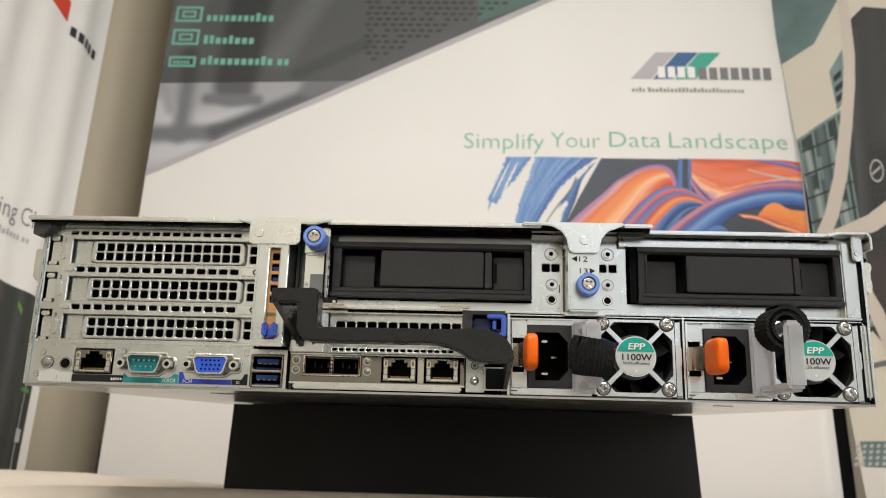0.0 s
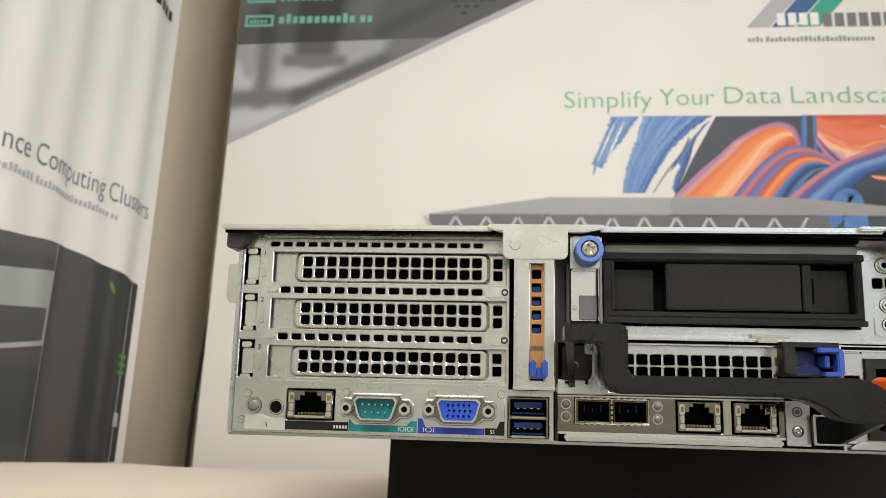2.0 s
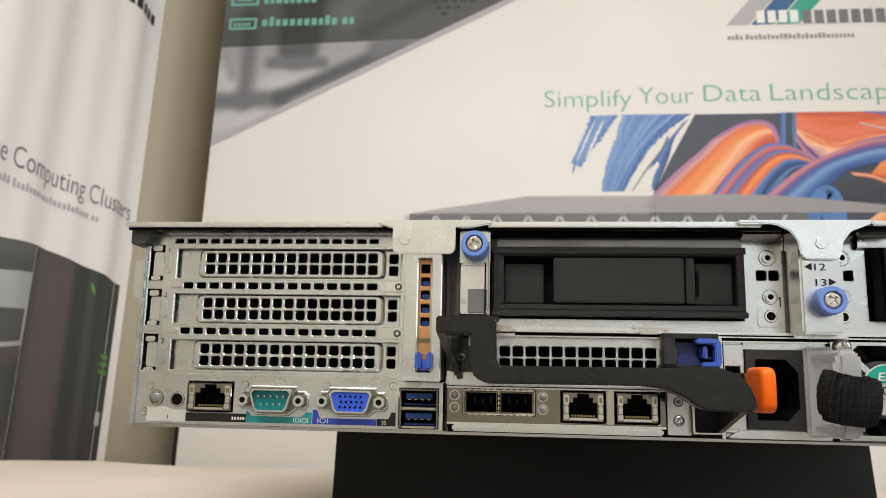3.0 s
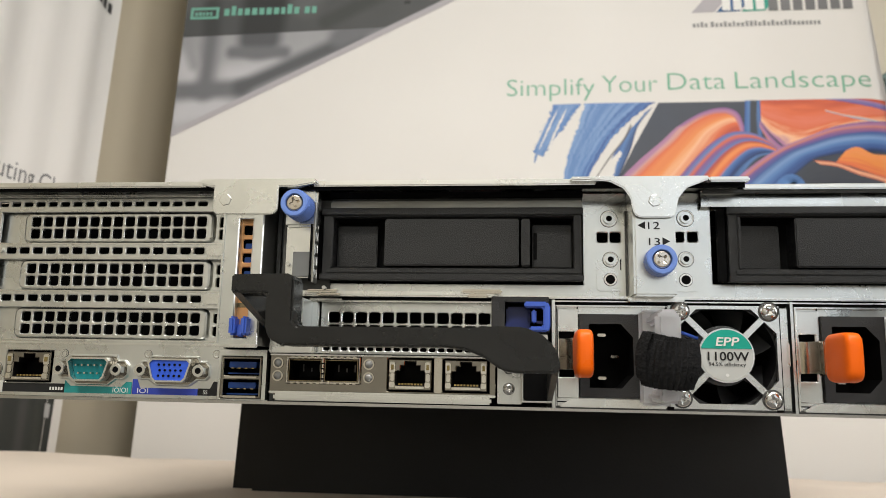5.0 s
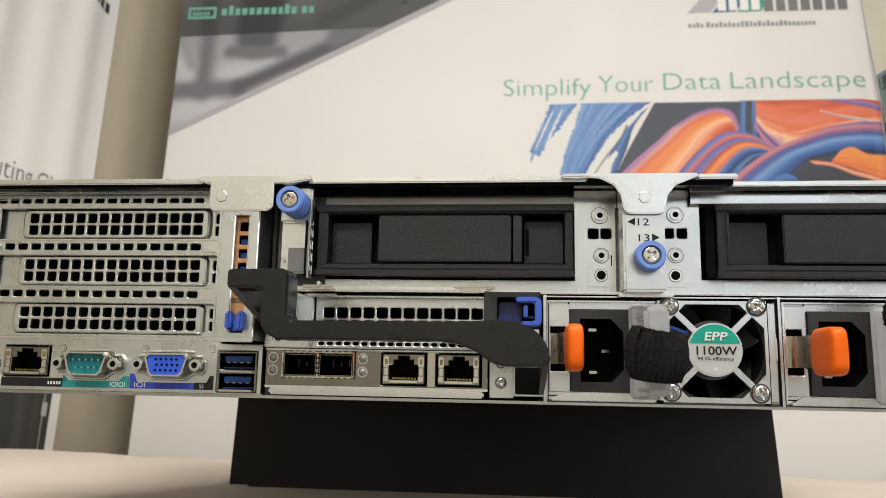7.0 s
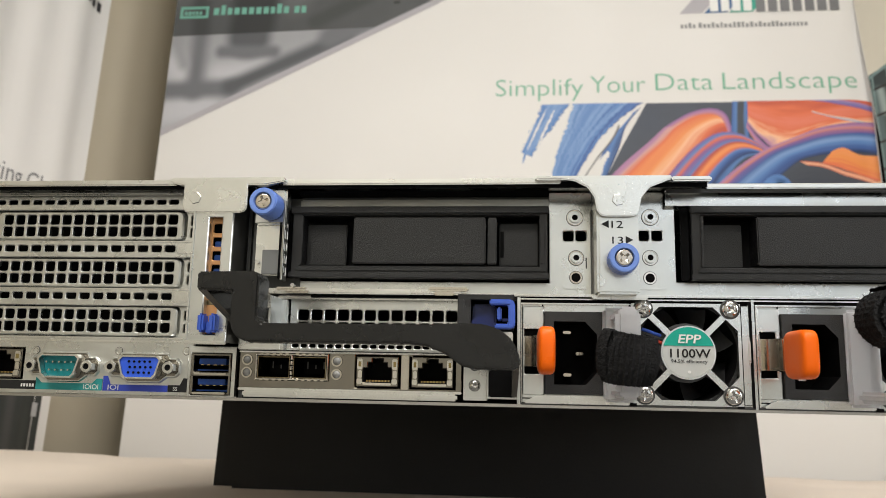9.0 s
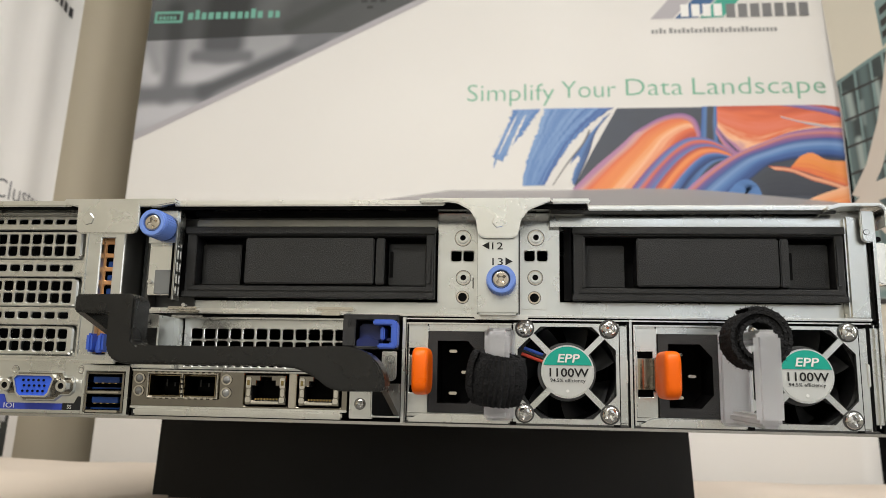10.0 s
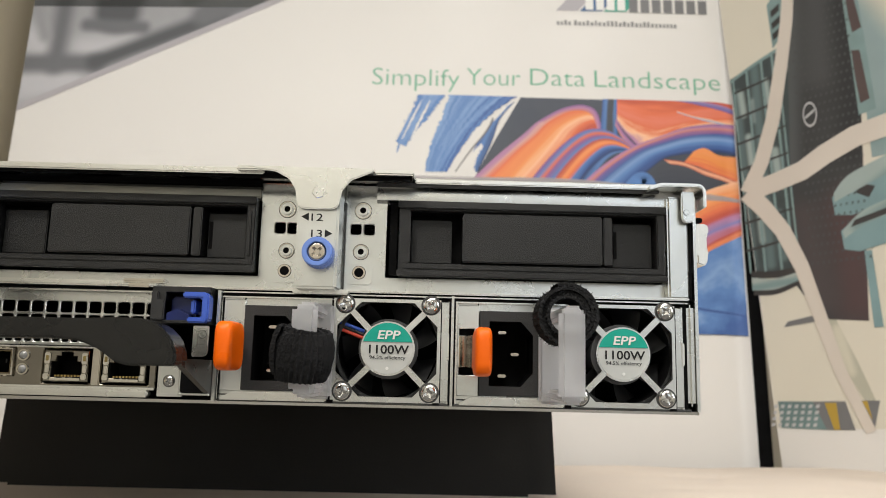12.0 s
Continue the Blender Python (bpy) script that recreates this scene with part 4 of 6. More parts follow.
# black post added for the dark gap between two banners; a cable on the wall
post = tagged(new("gap_post"), "black post added to fill the dark gap between two banners", "stand")
part("pole", box(B(), 604, 650, 925, 943, FLOOR * 1000 + 20, 1200, 3), DEEP, post)
part("foot", box(B(), 560, 700, 880, 958, FLOOR * 1000, FLOOR * 1000 + 20, 5), DEEP, post)
cu = bpy.data.curves.new("cable", "CURVE")
cu.dimensions, cu.bevel_depth, cu.bevel_resolution = "3D", 0.0035, 3
sp = cu.splines.new("NURBS")
pts = [(-0.655, 1.05, 0.30), (-0.665, 1.06, 0.16), (-0.672, 1.06, 0.08), (-0.672, 1.05, -0.02), (-0.66, 1.04, -0.2), (-0.64, 1.03, -0.45), (-0.62, 1.02, FLOOR + 0.004)]
sp.points.add(len(pts) - 1)
for p, q in zip(sp.points, pts):
    p.co = (*q, 1)
sp.use_endpoint_u = True
tmp = bpy.data.objects.new("cable", cu)
me = bpy.data.meshes.new_from_object(tmp)
bpy.data.objects.remove(tmp)
tagged(link("cable", me, RUBBER, None, ""), "thin dark cable hanging down the khaki wall", "cable")


# ---- the rack server, built in its own millimetres: x across, y inwards, z up ----
server = tagged(new("rack_server"), "two-unit zinc steel rack server resting on a black block", "server")
server.matrix_world = Matrix.Rotation(TH, 4, "X")

# chassis shell
DEPTH = 680
part("bottom_panel", box(B(), -217, 217, 0, DEPTH, -0.2, 1.0), UNDERSTEEL, server)
part("side_panel", box(B(), -217, -215.8, -2, DEPTH, 1.0, 86), STEEL, server)
part("side_panel", box(B(), 215.8, 217, -2, DEPTH, 1.0, 84), STEEL, server)
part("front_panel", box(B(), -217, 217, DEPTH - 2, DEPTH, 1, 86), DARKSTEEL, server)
# inner sheets coloured dark, so the interior's shade sits in the colour
part("interior_shade", box(B(), -215, 215, 120, 122, 1, 87.1), DEEP, server)
for x, y, w, d in ((-134, 44, 7, 3), (-125, 44, 9, 3), (-132, 52, 8, 3), (-122, 52, 8, 3), (38, 18, 24, 1.6), (44, 24, 12, 1.6), (150, 40, 10, 3)):
    part("underside_slot", box(B(), x, x + w, y, y + d, -0.45, -0.15), DARKSTEEL, server)
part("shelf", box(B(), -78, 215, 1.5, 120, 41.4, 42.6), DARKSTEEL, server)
part("interior_shade", box(B(), -79.5, -78, 2, 120, 1, 85), DARKSTEEL, server)

# lid with rolled front edge
lid = part("lid", box(B(), -222, 107, -10, DEPTH, 87.2, 88.4, 0.4, 1), LIDM, server, "pale zinc steel lid")
part("lid_sheet", box(B(), 107, 216, -2.5, DEPTH, 87.2, 88.4, 0.4, 1), LIDM, lid)
part("lid_lip", box(B(), -222, -106, -11.5, -10, 86.2, 88.6, 0.5), LIDM, lid)
part("lid_lip", box(B(), -62, 50, -11.5, -10, 86.2, 88.6, 0.5), LIDM, lid)
# dark strip that paints the shade line below the lid edge
part("lid_lip", box(B(), 92, 203, -2.0, -0.8, 84.8, 86.4, 0.3), DARKSTEEL, lid)
part("lid_lip", box(B(), 107, 203, -4.0, -2.5, 85.9, 87.3, 0.4), LIDM, lid)
part("lid_step", box(B(), 92, 107, -13.5, -10, 86.6, 88.6, 0.6), LIDM, lid)
arc = [(216.0 + 3.4 * math.sin(radians(a)), 84.4 + 3.4 * math.cos(radians(a))) for a in range(0, 91, 15)]
arc_in = [(216.0 + 2.2 * math.sin(radians(a)), 84.4 + 2.2 * math.cos(radians(a))) for a in range(90, -1, -15)]
part("corner_hook", prism(B(), [(197.5, 86.4), (202, 87.8)] + arc + [(219.4, 78.6), (218.2, 78.6)] + arc_in + [(202.5, 86.4), (197.5, 85.0)], -8, 6, 0.3), LIDM, lid)
part("corner_bracket", prism(B(), [(-221.5, 86.5), (-221.5, 79.5), (-217, 78.8), (-214, 80), (-211.5, 84.5), (-211.5, 86.5)], -6, 8, 0.5), DARKSTEEL, lid)
# under-lid channel, with the lid's shade put into its darker bands
part("channel", box(B(), -58, 46, 5, 7, 79.4, 87, 0.4), DARKSTEEL, server)
part("channel", box(B(), -58, 46, 3.4, 5.2, 80.2, 83.6, 0.5), MIDSTEEL, server)
part("channel", box(B(), -58, 46, 1.5, 4.2, 84.6, 87, 0.3), DEEP, server)
part("channel", box(B(), -206, -101, -4, -1.2, 84.4, 86.4, 0.5), STEEL, server)


def rounded(x0, x1, z0, z1, r, n=4, corners=(1, 1, 1, 1)):
    out = []
    for (cx, cz, a0, on) in ((x1 - r, z1 - r, 0, corners[0]), (x0 + r, z1 - r, 90, corners[1]), (x0 + r, z0 + r, 180, corners[2]), (x1 - r, z0 + r, 270, corners[3])):
        if on:
            out += [(cx + r * math.cos(radians(a0 + 90 * i / n)), cz + r * math.sin(radians(a0 + 90 * i / n))) for i in range(n + 1)]
        else:
            out.append((x1 if a0 in (0, 270) else x0, z1 if a0 in (0, 90) else z0))
    return out


def hexagon(bm, x, z, r, y0, y1):
    return prism(bm, [(x + r * math.cos(radians(60 * i + 12)), z + r * math.sin(radians(60 * i + 12))) for i in range(6)], y0, y1, 0.2, 1)


hook = part("lid_tab", prism(B(), rounded(-101.6, -75, 74.2, 87.5, 2.6, corners=(0, 0, 1, 1)), -14.4, -13.0, 0.4), LIDM, lid, "pale steel tab folded down from the lid")
part("lid_step", prism(B(), [(-108, 88.8), (-108, 87.0), (-103, 85.6), (-68, 85.6), (-60, 87.0), (-60, 88.8)], -14.2, -9, 0.5), LIDM, lid)
part("hexagon_mark", hexagon(B(), -96.5, 80.2, 2.6, -14.8, -14.2), LIDM, hook)
tab = part("lid_tab", prism(B(), [(44, 88.6), (48, 87.4), (55, 86.6), (60, 84.0), (62.6, 80), (63.2, 76)] + [(63.7, 74.2), (64.8, 73), (66.6, 72.6), (76.4, 72.6), (78.0, 73.0), (79.0, 74.2), (79.4, 76)] + [(80.2, 80), (83.4, 84), (91, 87), (92, 88.6)], -14.4, -13.0, 0.4), LIDM, lid, "pale steel tongue folded down from the lid")
part("lid_step", box(B(), 40, 92, -14.2, -9, 87.0, 88.8, 0.6), LIDM, lid)
part("hexagon_mark", hexagon(B(), 71.4, 79.0, 2.5, -14.8, -14.2), LIDM, tab)

# ---- expansion-slot panel ----
HOLES = [(-202, -100, 24.6, 37.6), (-202, -100, 45.0, 58.0), (-202, -100, 65.2, 78.4), (-192.5, -171.8, 6.6, 19.6), (-99, -82, 1.8, 18.6),
         (-199, -109.4, 60.0, 63.6), (-199, -109.4, 39.8, 43.4), (-204.4, -109.4, 80.7, 83.3), (-214.8, -208.2, 64, 80), (-214.8, -208.2, 44, 60), (-214.8, -208.2, 24, 40)]
bm = platec(B(), -215.8, -98.6, 1.0, 86.2, 0, 1.2, HOLES, HOLES[5:8])
perf(bm, -199, -109.4, 60.0, 63.6, 15, 1, 4.4, 2.7, 0.7, 0, 1.2)
perf(bm, -199, -109.4, 39.8, 43.4, 15, 1, 4.4, 2.7, 0.7, 0, 1.2)
perf(bm, -204.4, -109.4, 80.7, 83.3, 17, 1, 3.9, 1.9, 0.6, 0, 1.2)
panel = part("rear_panel", bm, STEEL, server, "perforated zinc steel rear panel")
for k, (za, zb) in enumerate(((65.2, 78.4), (45.0, 58.0), (24.6, 37.6))):
    zc = (za + zb) / 2 + 0.2
    bm = platec(B(), -205, -98.8, za - 0.6, zb + 0.6, 3.4, 4.4, [(-191.6, -108.0, zc - 5.8, zc + 5.8), (-106.6, -100.6, zc - 5.3, zc + 5.3)], [(-106.6, -100.6, zc - 5.3, zc + 5.3)])
    perf(bm, -106.6, -100.6, zc - 5.3, zc + 5.3, 1, 2, 3.7, 4.1, 0.6, 3.4, 4.4)
    cover = part("slot_cover", bm, STEEL, panel, "blank steel slot cover with square vents")
    bm = perf(B(), -189.6, -110.0, zc - 5.2, zc + 5.2, 15, 2, 4.0, 4.1, 0.8, 1.4, 3.0)
    # raised pad round the vents, with a soft shoulder
    loops = []
    for y, pad in ((1.4, rounded(-189.6, -110.0, zc - 5.2, zc + 5.2, 0.2)), (1.4, rounded(-191.2, -108.4, zc - 5.7, zc + 5.7, 2.0)), (1.9, rounded(-192.0, -107.6, zc - 6.1, zc + 6.1, 2.4)), (3.45, rounded(-192.9, -106.9, zc - 6.6, zc + 6.6, 2.8))):
        loops.append([bm.verts.new((x, y, z)) for x, z in pad])
    for a, b in zip(loops, loops[1:]):
        for i in range(len(a)):
            j = (i + 1) % len(a)
            bm.faces.new((a[i], a[j], b[j], b[i]))
    part("slot_vent", bm, STEEL, panel)
    # clamp, retaining tab, slotted boss and number at the end of each slot
    part("slot_tab", box(B(), -213.8, -208.5, 1.6, 3.2, za + 1.0, zb - 1.2, 0.5), LIDM, panel)
    part("slot_clip", box(B(), -213.6, -209.2, -0.6, 2.2, zb - 1.0, zb + 1.4, 0.4), LIDM, panel)
    part("slot_clip", box(B(), -213.6, -209.2, -0.6, 2.2, za - 1.2, za + 0.8, 0.4), LIDM, panel)
    part("slotted_boss", prism(B(), rounded(-207.2, -204.8, za + 2.2, zb - 3.0, 1.1), -0.7, 0.2, 0.25), STEEL, panel)
    words("slot_number", str(k + 1), -205.9, -0.15, zb - 1.6, 3.1, INK, panel)
    part("slot_floor", box(B(), -202, -100, -0.3, 3.4, za - 0.7, za - 0.1, 0.15), LIDM, panel)
for z in (61.8, 41.6):
    part("rib", prism(B(), rounded(-204.4, -199.2, z - 1.1, z + 1.1, 1.0), -1.0, 0.2, 0.3), LIDM, panel)
    part("rib_end", prism(B(), rounded(-108.8, -98.8, z - 2.2, z + 2.2, 1.2), -0.7, 0.2, 0.25), LIDM, panel)
    part("rivet", ring(B(), -100.6, -1.2, -0.6, z, 1.5, 0.8), DARKSTEEL, panel)
part("panel_edge", box(B(), -200, -100, -0.5, 0.1, 22.4, 23.2, 0.2), LIDM, panel)
part("side_latch", prism(B(), rounded(-223.4, -217.2, 57, 73.5, 1.4), 3, 12, 0.5), LIDM, server, "bright rail latch on the chassis side")
part("side_latch", box(B(), -222, -217.2, 1.6, 5, 56.0, 59.4, 0.6), LIDM, server)
part("side_latch", prism(B(), [(217.2, 74.4), (223.4, 74.4), (224.2, 73.4), (224.2, 70.4), (223.4, 69.8), (223.4, 64.4), (224.0, 63.6), (223.4, 58.6), (222.0, 57.4), (219.4, 58.4), (219.4, 61.2), (217.2, 61.2)], 4, 14, 0.5), BRIGHT, server, "bright rail latch on the chassis side")
part("latch_button", prism(B(), rounded(218.6, 221.8, 74.8, 76.8, 0.8), 4, 12, 0.3), DEEP, server)


# added near-black sheet that keeps the vents looking unlit
part("vent_shade", box(B(), -213.5, -98.8, 12, 13, 22, 85), DEEP, panel)


# ---- lower connector row ----
# thin dark ring that paints the shade at a fitting's edge
def edge_shade(x, z, r, y, parent):
    return part("edge_shade", ring(B(), x, y - 0.12, y + 0.05, z, r, r - 0.22, 24), DARKSTEEL, parent)


def dimple(x, z, parent, r=2.0, y=0.0, material=None):
    bm = ring(B(), x, y - 0.35, y + 0.1, z, r, r - 0.45, 18)
    rod(bm, x, y - 0.3, y + 0.1, z, r * 0.55, 14, r * 0.3)
    edge_shade(x, z, r + 0.16, y, parent)
    return part("rivet", bm, material or STEEL, parent, smooth=True)


for x, z in ((-209.6, 17.2), (-211.5, 6.2), (-166.8, 18.6), (-130.6, 18.8), (-101.6, 19.2)):
    dimple(x, z, panel, 1.55, 0.0, LIDM)
edge_shade(-206.6, 12.2, 3.5, 0, panel)
edge_shade(-196.9, 11.7, 3.3, 0, panel)
btn = part("indicator_button", ring(B(), -206.6, -0.9, 0.2, 12.2, 3.2, 2.5), BRIGHT, panel)
part("button_cap", blob(B(), -209.0, -204.2, -1.5, 0.6, 9.8, 14.6, 0.9), SMOKED, btn, smooth=True)
part("button_light", rod(B(), -206.6, -0.9, -0.4, 12.6, 1.1), CLEAR, btn)
jack = part("audio_jack", ring(B(), -196.9, -0.5, 0.2, 11.7, 2.9, 2.5), BRIGHT, panel)
part("jack_hole", rod(B(), -196.9, -0.3, 0.3, 11.7, 2.5), DEEP, jack)
part("label_patch", prism(B(), [(-210.2, 2.2), (-192.6, 2.2), (-192.6, 7.2), (-199.4, 7.2), (-203.0, 8.6), (-210.2, 8.2)], -0.3, 0.1), PATCHM, panel, "pale printed label patch")
words("icon", "i", -200.6, -0.5, 3.4, 3.2, INK, panel)


def ethernet(parent, x0, x1, z0, z1, y, frame_mat, tab_up=True):
    """A modular jack: metal frame, stepped opening, light pipes, gold contacts."""
    w = x1 - x0
    root = part("ethernet_port", platec(B(), x0, x1, z0, z1, y - 0.6, y + 12, [(x0 + 0.16 * w, x1 - 0.16 * w, z0 + 1.6, z0 + 7.4), (x0 + 0.27 * w, x1 - 0.27 * w, z0 + 7.3, z0 + 9.4), (x0 + 0.37 * w, x1 - 0.37 * w, z0 + 9.3, z0 + 11.0)]), frame_mat, parent, "metal-framed network socket")
    part("socket", box(B(), x0 + 0.12 * w, x1 - 0.12 * w, y + 8.5, y + 9.5, z0 + 0.8, z1 - 0.5), DEEP, root)
    part("collar", platec(B(), x0 + 0.15 * w, x1 - 0.15 * w, z0 + 1.2, z0 + 11.4, y - 0.2, y + 8.5, [(x0 + 0.17 * w, x1 - 0.17 * w, z0 + 1.8, z0 + 7.4), (x0 + 0.28 * w, x1 - 0.28 * w, z0 + 7.3, z0 + 9.4), (x0 + 0.38 * w, x1 - 0.38 * w, z0 + 9.3, z0 + 10.8)]), DEEP, root)
    for xa, xb in ((x0 + 0.02 * w, x0 + 0.15 * w), (x1 - 0.15 * w, x1 - 0.02 * w)):
        part("spring_tab", box(B(), xa, xb, y - 1.3, y - 0.5, z0 + 6.6, z1 - 0.9, 0.3), TABM, root)
        part("spring_tab", box(B(), xa, xb, y - 1.5, y - 0.5, z0 + 0.9, z0 + 3.0, 0.3), TABM, root)
        part("spring_tab", box(B(), xa + 0.4, xb - 0.2, y - 1.2, y - 0.5, z0 + 3.3, z0 + 6.3, 0.3), TABM, root)
        part("light_pipe", box(B(), xa + 0.6, xb - 0.5, y - 1.5, y - 0.9, z1 - 4.0, z1 - 2.0, 0.1), AMBER, root)
    part("lower_edge", box(B(), x0 + 0.16 * w, x1 - 0.16 * w, y - 1.2, y - 0.5, z0 + 0.5, z0 + 1.4, 0.2), TABM, root)
    for i in range(8):
        cx = x0 + 0.24 * w + i * 0.52 * w / 7
        part("contact", box(B(), cx - 0.28, cx + 0.28, y + 0.6, y + 6, z0 + 1.85, z0 + 2.5), GOLD, root)
    return root


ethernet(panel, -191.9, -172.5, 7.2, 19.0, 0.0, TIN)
part("port_band", box(B(), -193, -165.6, -0.25, 0.1, 2.6, 6.2), INK, panel)
bars("letter_bar", -171.8, -165.9, -0.45, 3.6, 1.9, 41, WHITEINK, panel)


def d_sub(x0, x1, z0, z1, shell, pins, name, label):
    zc = (z0 + z1) / 2
    pts = [(x0, z1 - 1.2), (x0 + 1.2, z1), (x1 - 1.2, z1), (x1, z1 - 1.2), (x1 - 1.7, z0 + 1.2), (x1 - 2.9, z0), (x0 + 2.9, z0), (x0 + 1.7, z0 + 1.2)]
    def wing(d):
        """Outline of the pressed opening, d outside its edge."""
        w, h = 6.4 + d, 3.2 + d
        a, b, c = z1 + 1.1 + d, z0 - 1.5 - d, 1.6
        return [(x0 - w, zc - h + c), (x0 - w, zc + h - c), (x0 - w + c, zc + h), (x0 - 2.6, zc + h), (x0 - 1.2 - d, a), (x1 + 1.2 + d, a), (x1 + 2.6, zc + h), (x1 + w - c, zc + h), (x1 + w, zc + h - c), (x1 + w, zc - h + c), (x1 + w - c, zc - h), (x1 + 1.4 + d, zc - h), (x1 - 1.6 + d * 0.5, b), (x0 + 1.6 - d * 0.5, b), (x0 - 1.4 - d, zc - h), (x0 - w + c, zc - h)]

    # dark plate that paints the recess shade round the shell
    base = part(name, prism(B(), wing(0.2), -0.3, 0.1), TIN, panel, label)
    bm = B()
    rim = [[bm.verts.new((x, y, z)) for x, z in wing(d)] for d, y in ((0.0, -0.2), (0.12, -0.7), (0.5, -0.7), (0.9, 0.05))]
    for p, q in zip(rim, rim[1:]):
        for i in range(16):
            bm.faces.new((p[i], p[(i + 1) % 16], q[(i + 1) % 16], q[i]))
    part("pressed_rim", bm, STEEL, base)
    cx, cz = (x0 + x1) / 2, zc
    bm = B()
    outer = [(cx + (x - cx) * 1.10, cz + (z - cz) * 1.16) for x, z in pts]
    va = [bm.verts.new((x, -0.6, z)) for x, z in outer]
    vb = [bm.verts.new((x, -5.2, z)) for x, z in outer]
    vc = [bm.verts.new((x, -5.2, z)) for x, z in pts]
    vd = [bm.verts.new((x, -1.5, z)) for x, z in pts]
    for p, q in ((va, vb), (vb, vc), (vc, vd)):
        for i in range(8):
            bm.faces.new((p[i], p[(i + 1) % 8], q[(i + 1) % 8], q[i]))
    part("shell", bm, LIDM, base)
    insert = part("insert", prism(B(), [(cx + (x - cx) * 0.99, cz + (z - cz) * 0.99) for x, z in pts], -2.2 if pins else -4.6, -0.6), shell, base)
    rows_ = ((5, 1.6), (4, -1.6)) if pins else ((5, 2.2), (5, 0.0), (5, -2.2))
    for r, (n, dz) in enumerate(rows_):
        for i in range(n):
            px = cx + (i - (n - 1) / 2) * (2.7 if pins else 2.2) + (0.5 if (not pins and r == 1) else 0)
            if pins:
                part("pin", rod(B(), px, -4.4, -2.0, cz + dz, 0.42, 8), BRIGHT, base)
            else:
                part("pin_hole", rod(B(), px, -4.95, -4.6, cz + dz, 0.5, 8), DEEP, base)
    for px in (x0 - 3.9, x1 + 3.9):
        nut = part("hex_post", rod(B(), px, -4.6, -0.2, zc, 2.6, 6, 2.3), CHROME, base)
        part("post_end", ring(B(), px, -5.2, -4.5, zc, 2.3, 1.25, 24), LIDM, base, smooth=True)
        part("thread_hole", rod(B(), px, -4.72, -4.5, zc, 1.3, 16), DEEP, base)


d_sub(-162.0, -145.4, 8.2, 16.4, TEAL, True, "serial_port", "teal nine-pin serial socket")
d_sub(-127.4, -110.8, 8.4, 16.4, VGAB, False, "video_port", "blue fifteen-hole video socket")
part("port_band", prism(B(), [(-165.4, 2.6), (-136.6, 2.6), (-136.6, 7.4), (-139, 7.4), (-141, 5.4), (-163, 5.4), (-165.4, 7.6)], -0.3, 0.1), TEALBAND, panel)
part("port_band", prism(B(), [(-136.2, 2.6), (-108.5, 2.6), (-108.5, 5.2), (-133, 5.2), (-134.4, 8.6), (-136.2, 8.6)], -0.3, 0.1), BLUEBAND, panel)
words("port_symbol", "IOIOI", -141.2, -0.5, 3.1, 2.9, WHITEINK, panel, width=6.4)
words("port_symbol", "IOI", -131.6, -0.5, 3.1, 2.9, WHITEINK, panel, width=4.6)
part("port_band", prism(B(), [(-108.3, 2.6), (-100.2, 2.6), (-100.2, 8.2), (-102, 8.2), (-103.4, 5.4), (-108.3, 5.4)], -0.3, 0.1), INK, panel)
words("port_symbol", "SS", -105.2, -0.5, 3.2, 2.2, WHITEINK, panel)

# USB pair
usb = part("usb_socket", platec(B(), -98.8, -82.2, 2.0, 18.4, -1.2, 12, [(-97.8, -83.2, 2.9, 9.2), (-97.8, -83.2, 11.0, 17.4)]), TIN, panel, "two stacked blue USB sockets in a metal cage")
part("usb_back", box(B(), -98, -83, 8, 9, 2.4, 18), DEEP, usb)
for z in (3.2, 11.4):
    part("tongue", box(B(), -96.2, -84.8, 0.4, 8, z + 2.6, z + 5.0, 0.2), USBB, usb)
    part("liner", box(B(), -97.0, -84.0, 1.5, 8, z + 0.1, z + 0.6), USBB, usb)
    for i in range(4):
        part("contact", box(B(), -95.2 + i * 2.8, -94.2 + i * 2.8, 0.2, 5, z + 2.3, z + 2.6), GOLD, usb)
part("usb_lip", box(B(), -97.4, -83.6, -2.2, -1.0, 2.1, 3.0, 0.3), BRIGHT, usb)
part("usb_lip", box(B(), -97.4, -83.6, -1.9, -1.0, 9.9, 10.6, 0.3), BRIGHT, usb)
part("usb_surround", platec(B(), -100.4, -79.4, 1.0, 21.4, -0.8, 0.0, [(-98.9, -82.1, 1.9, 18.5)]), STEEL, panel)

# ---- riser bracket with copper strip ----
rb = part("riser_bracket", platec(B(), -96.2, -80.4, 22.2, 85, -13.6, -13.1, [(-90.4, -84.6, 25.4, 72.4)]), STEEL, server, "folded zinc steel riser bracket")
# side sheet in the darker steel copy, which carries its shade
part("bracket_side", box(B(), -80.9, -80.2, -13.1, 5, 22.4, 85), MIDSTEEL, rb)
part("bracket_side", box(B(), -96.8, -96.0, -14, 1, 22.6, 85), STEEL, rb)
bm = platec(B(), -91.6, -83.6, 26, 74.4, -10.4, -10.0, [(-90.0, -85.2, 43.2, 71.2)], [(-90.0, -85.2, 43.2, 71.2)], 0.1)
perf(bm, -90.0, -85.2, 43.2, 71.2, 1, 5, 3.7, 3.7, 0.6, -10.4, -10.0)
for xa, xb in ((-90.6, -90.2), (-84.8, -84.4)):
    part("slot_wall", box(B(), xa, xb, -13.2, -10.2, 25.2, 72.6), STEEL, rb)
part("contact_strip", bm, COPPER, rb, "copper strip with square holes")
part("strip_backing", box(B(), -95.0, -81.6, -6.0, -5.6, 24, 74), DEEP, rb)
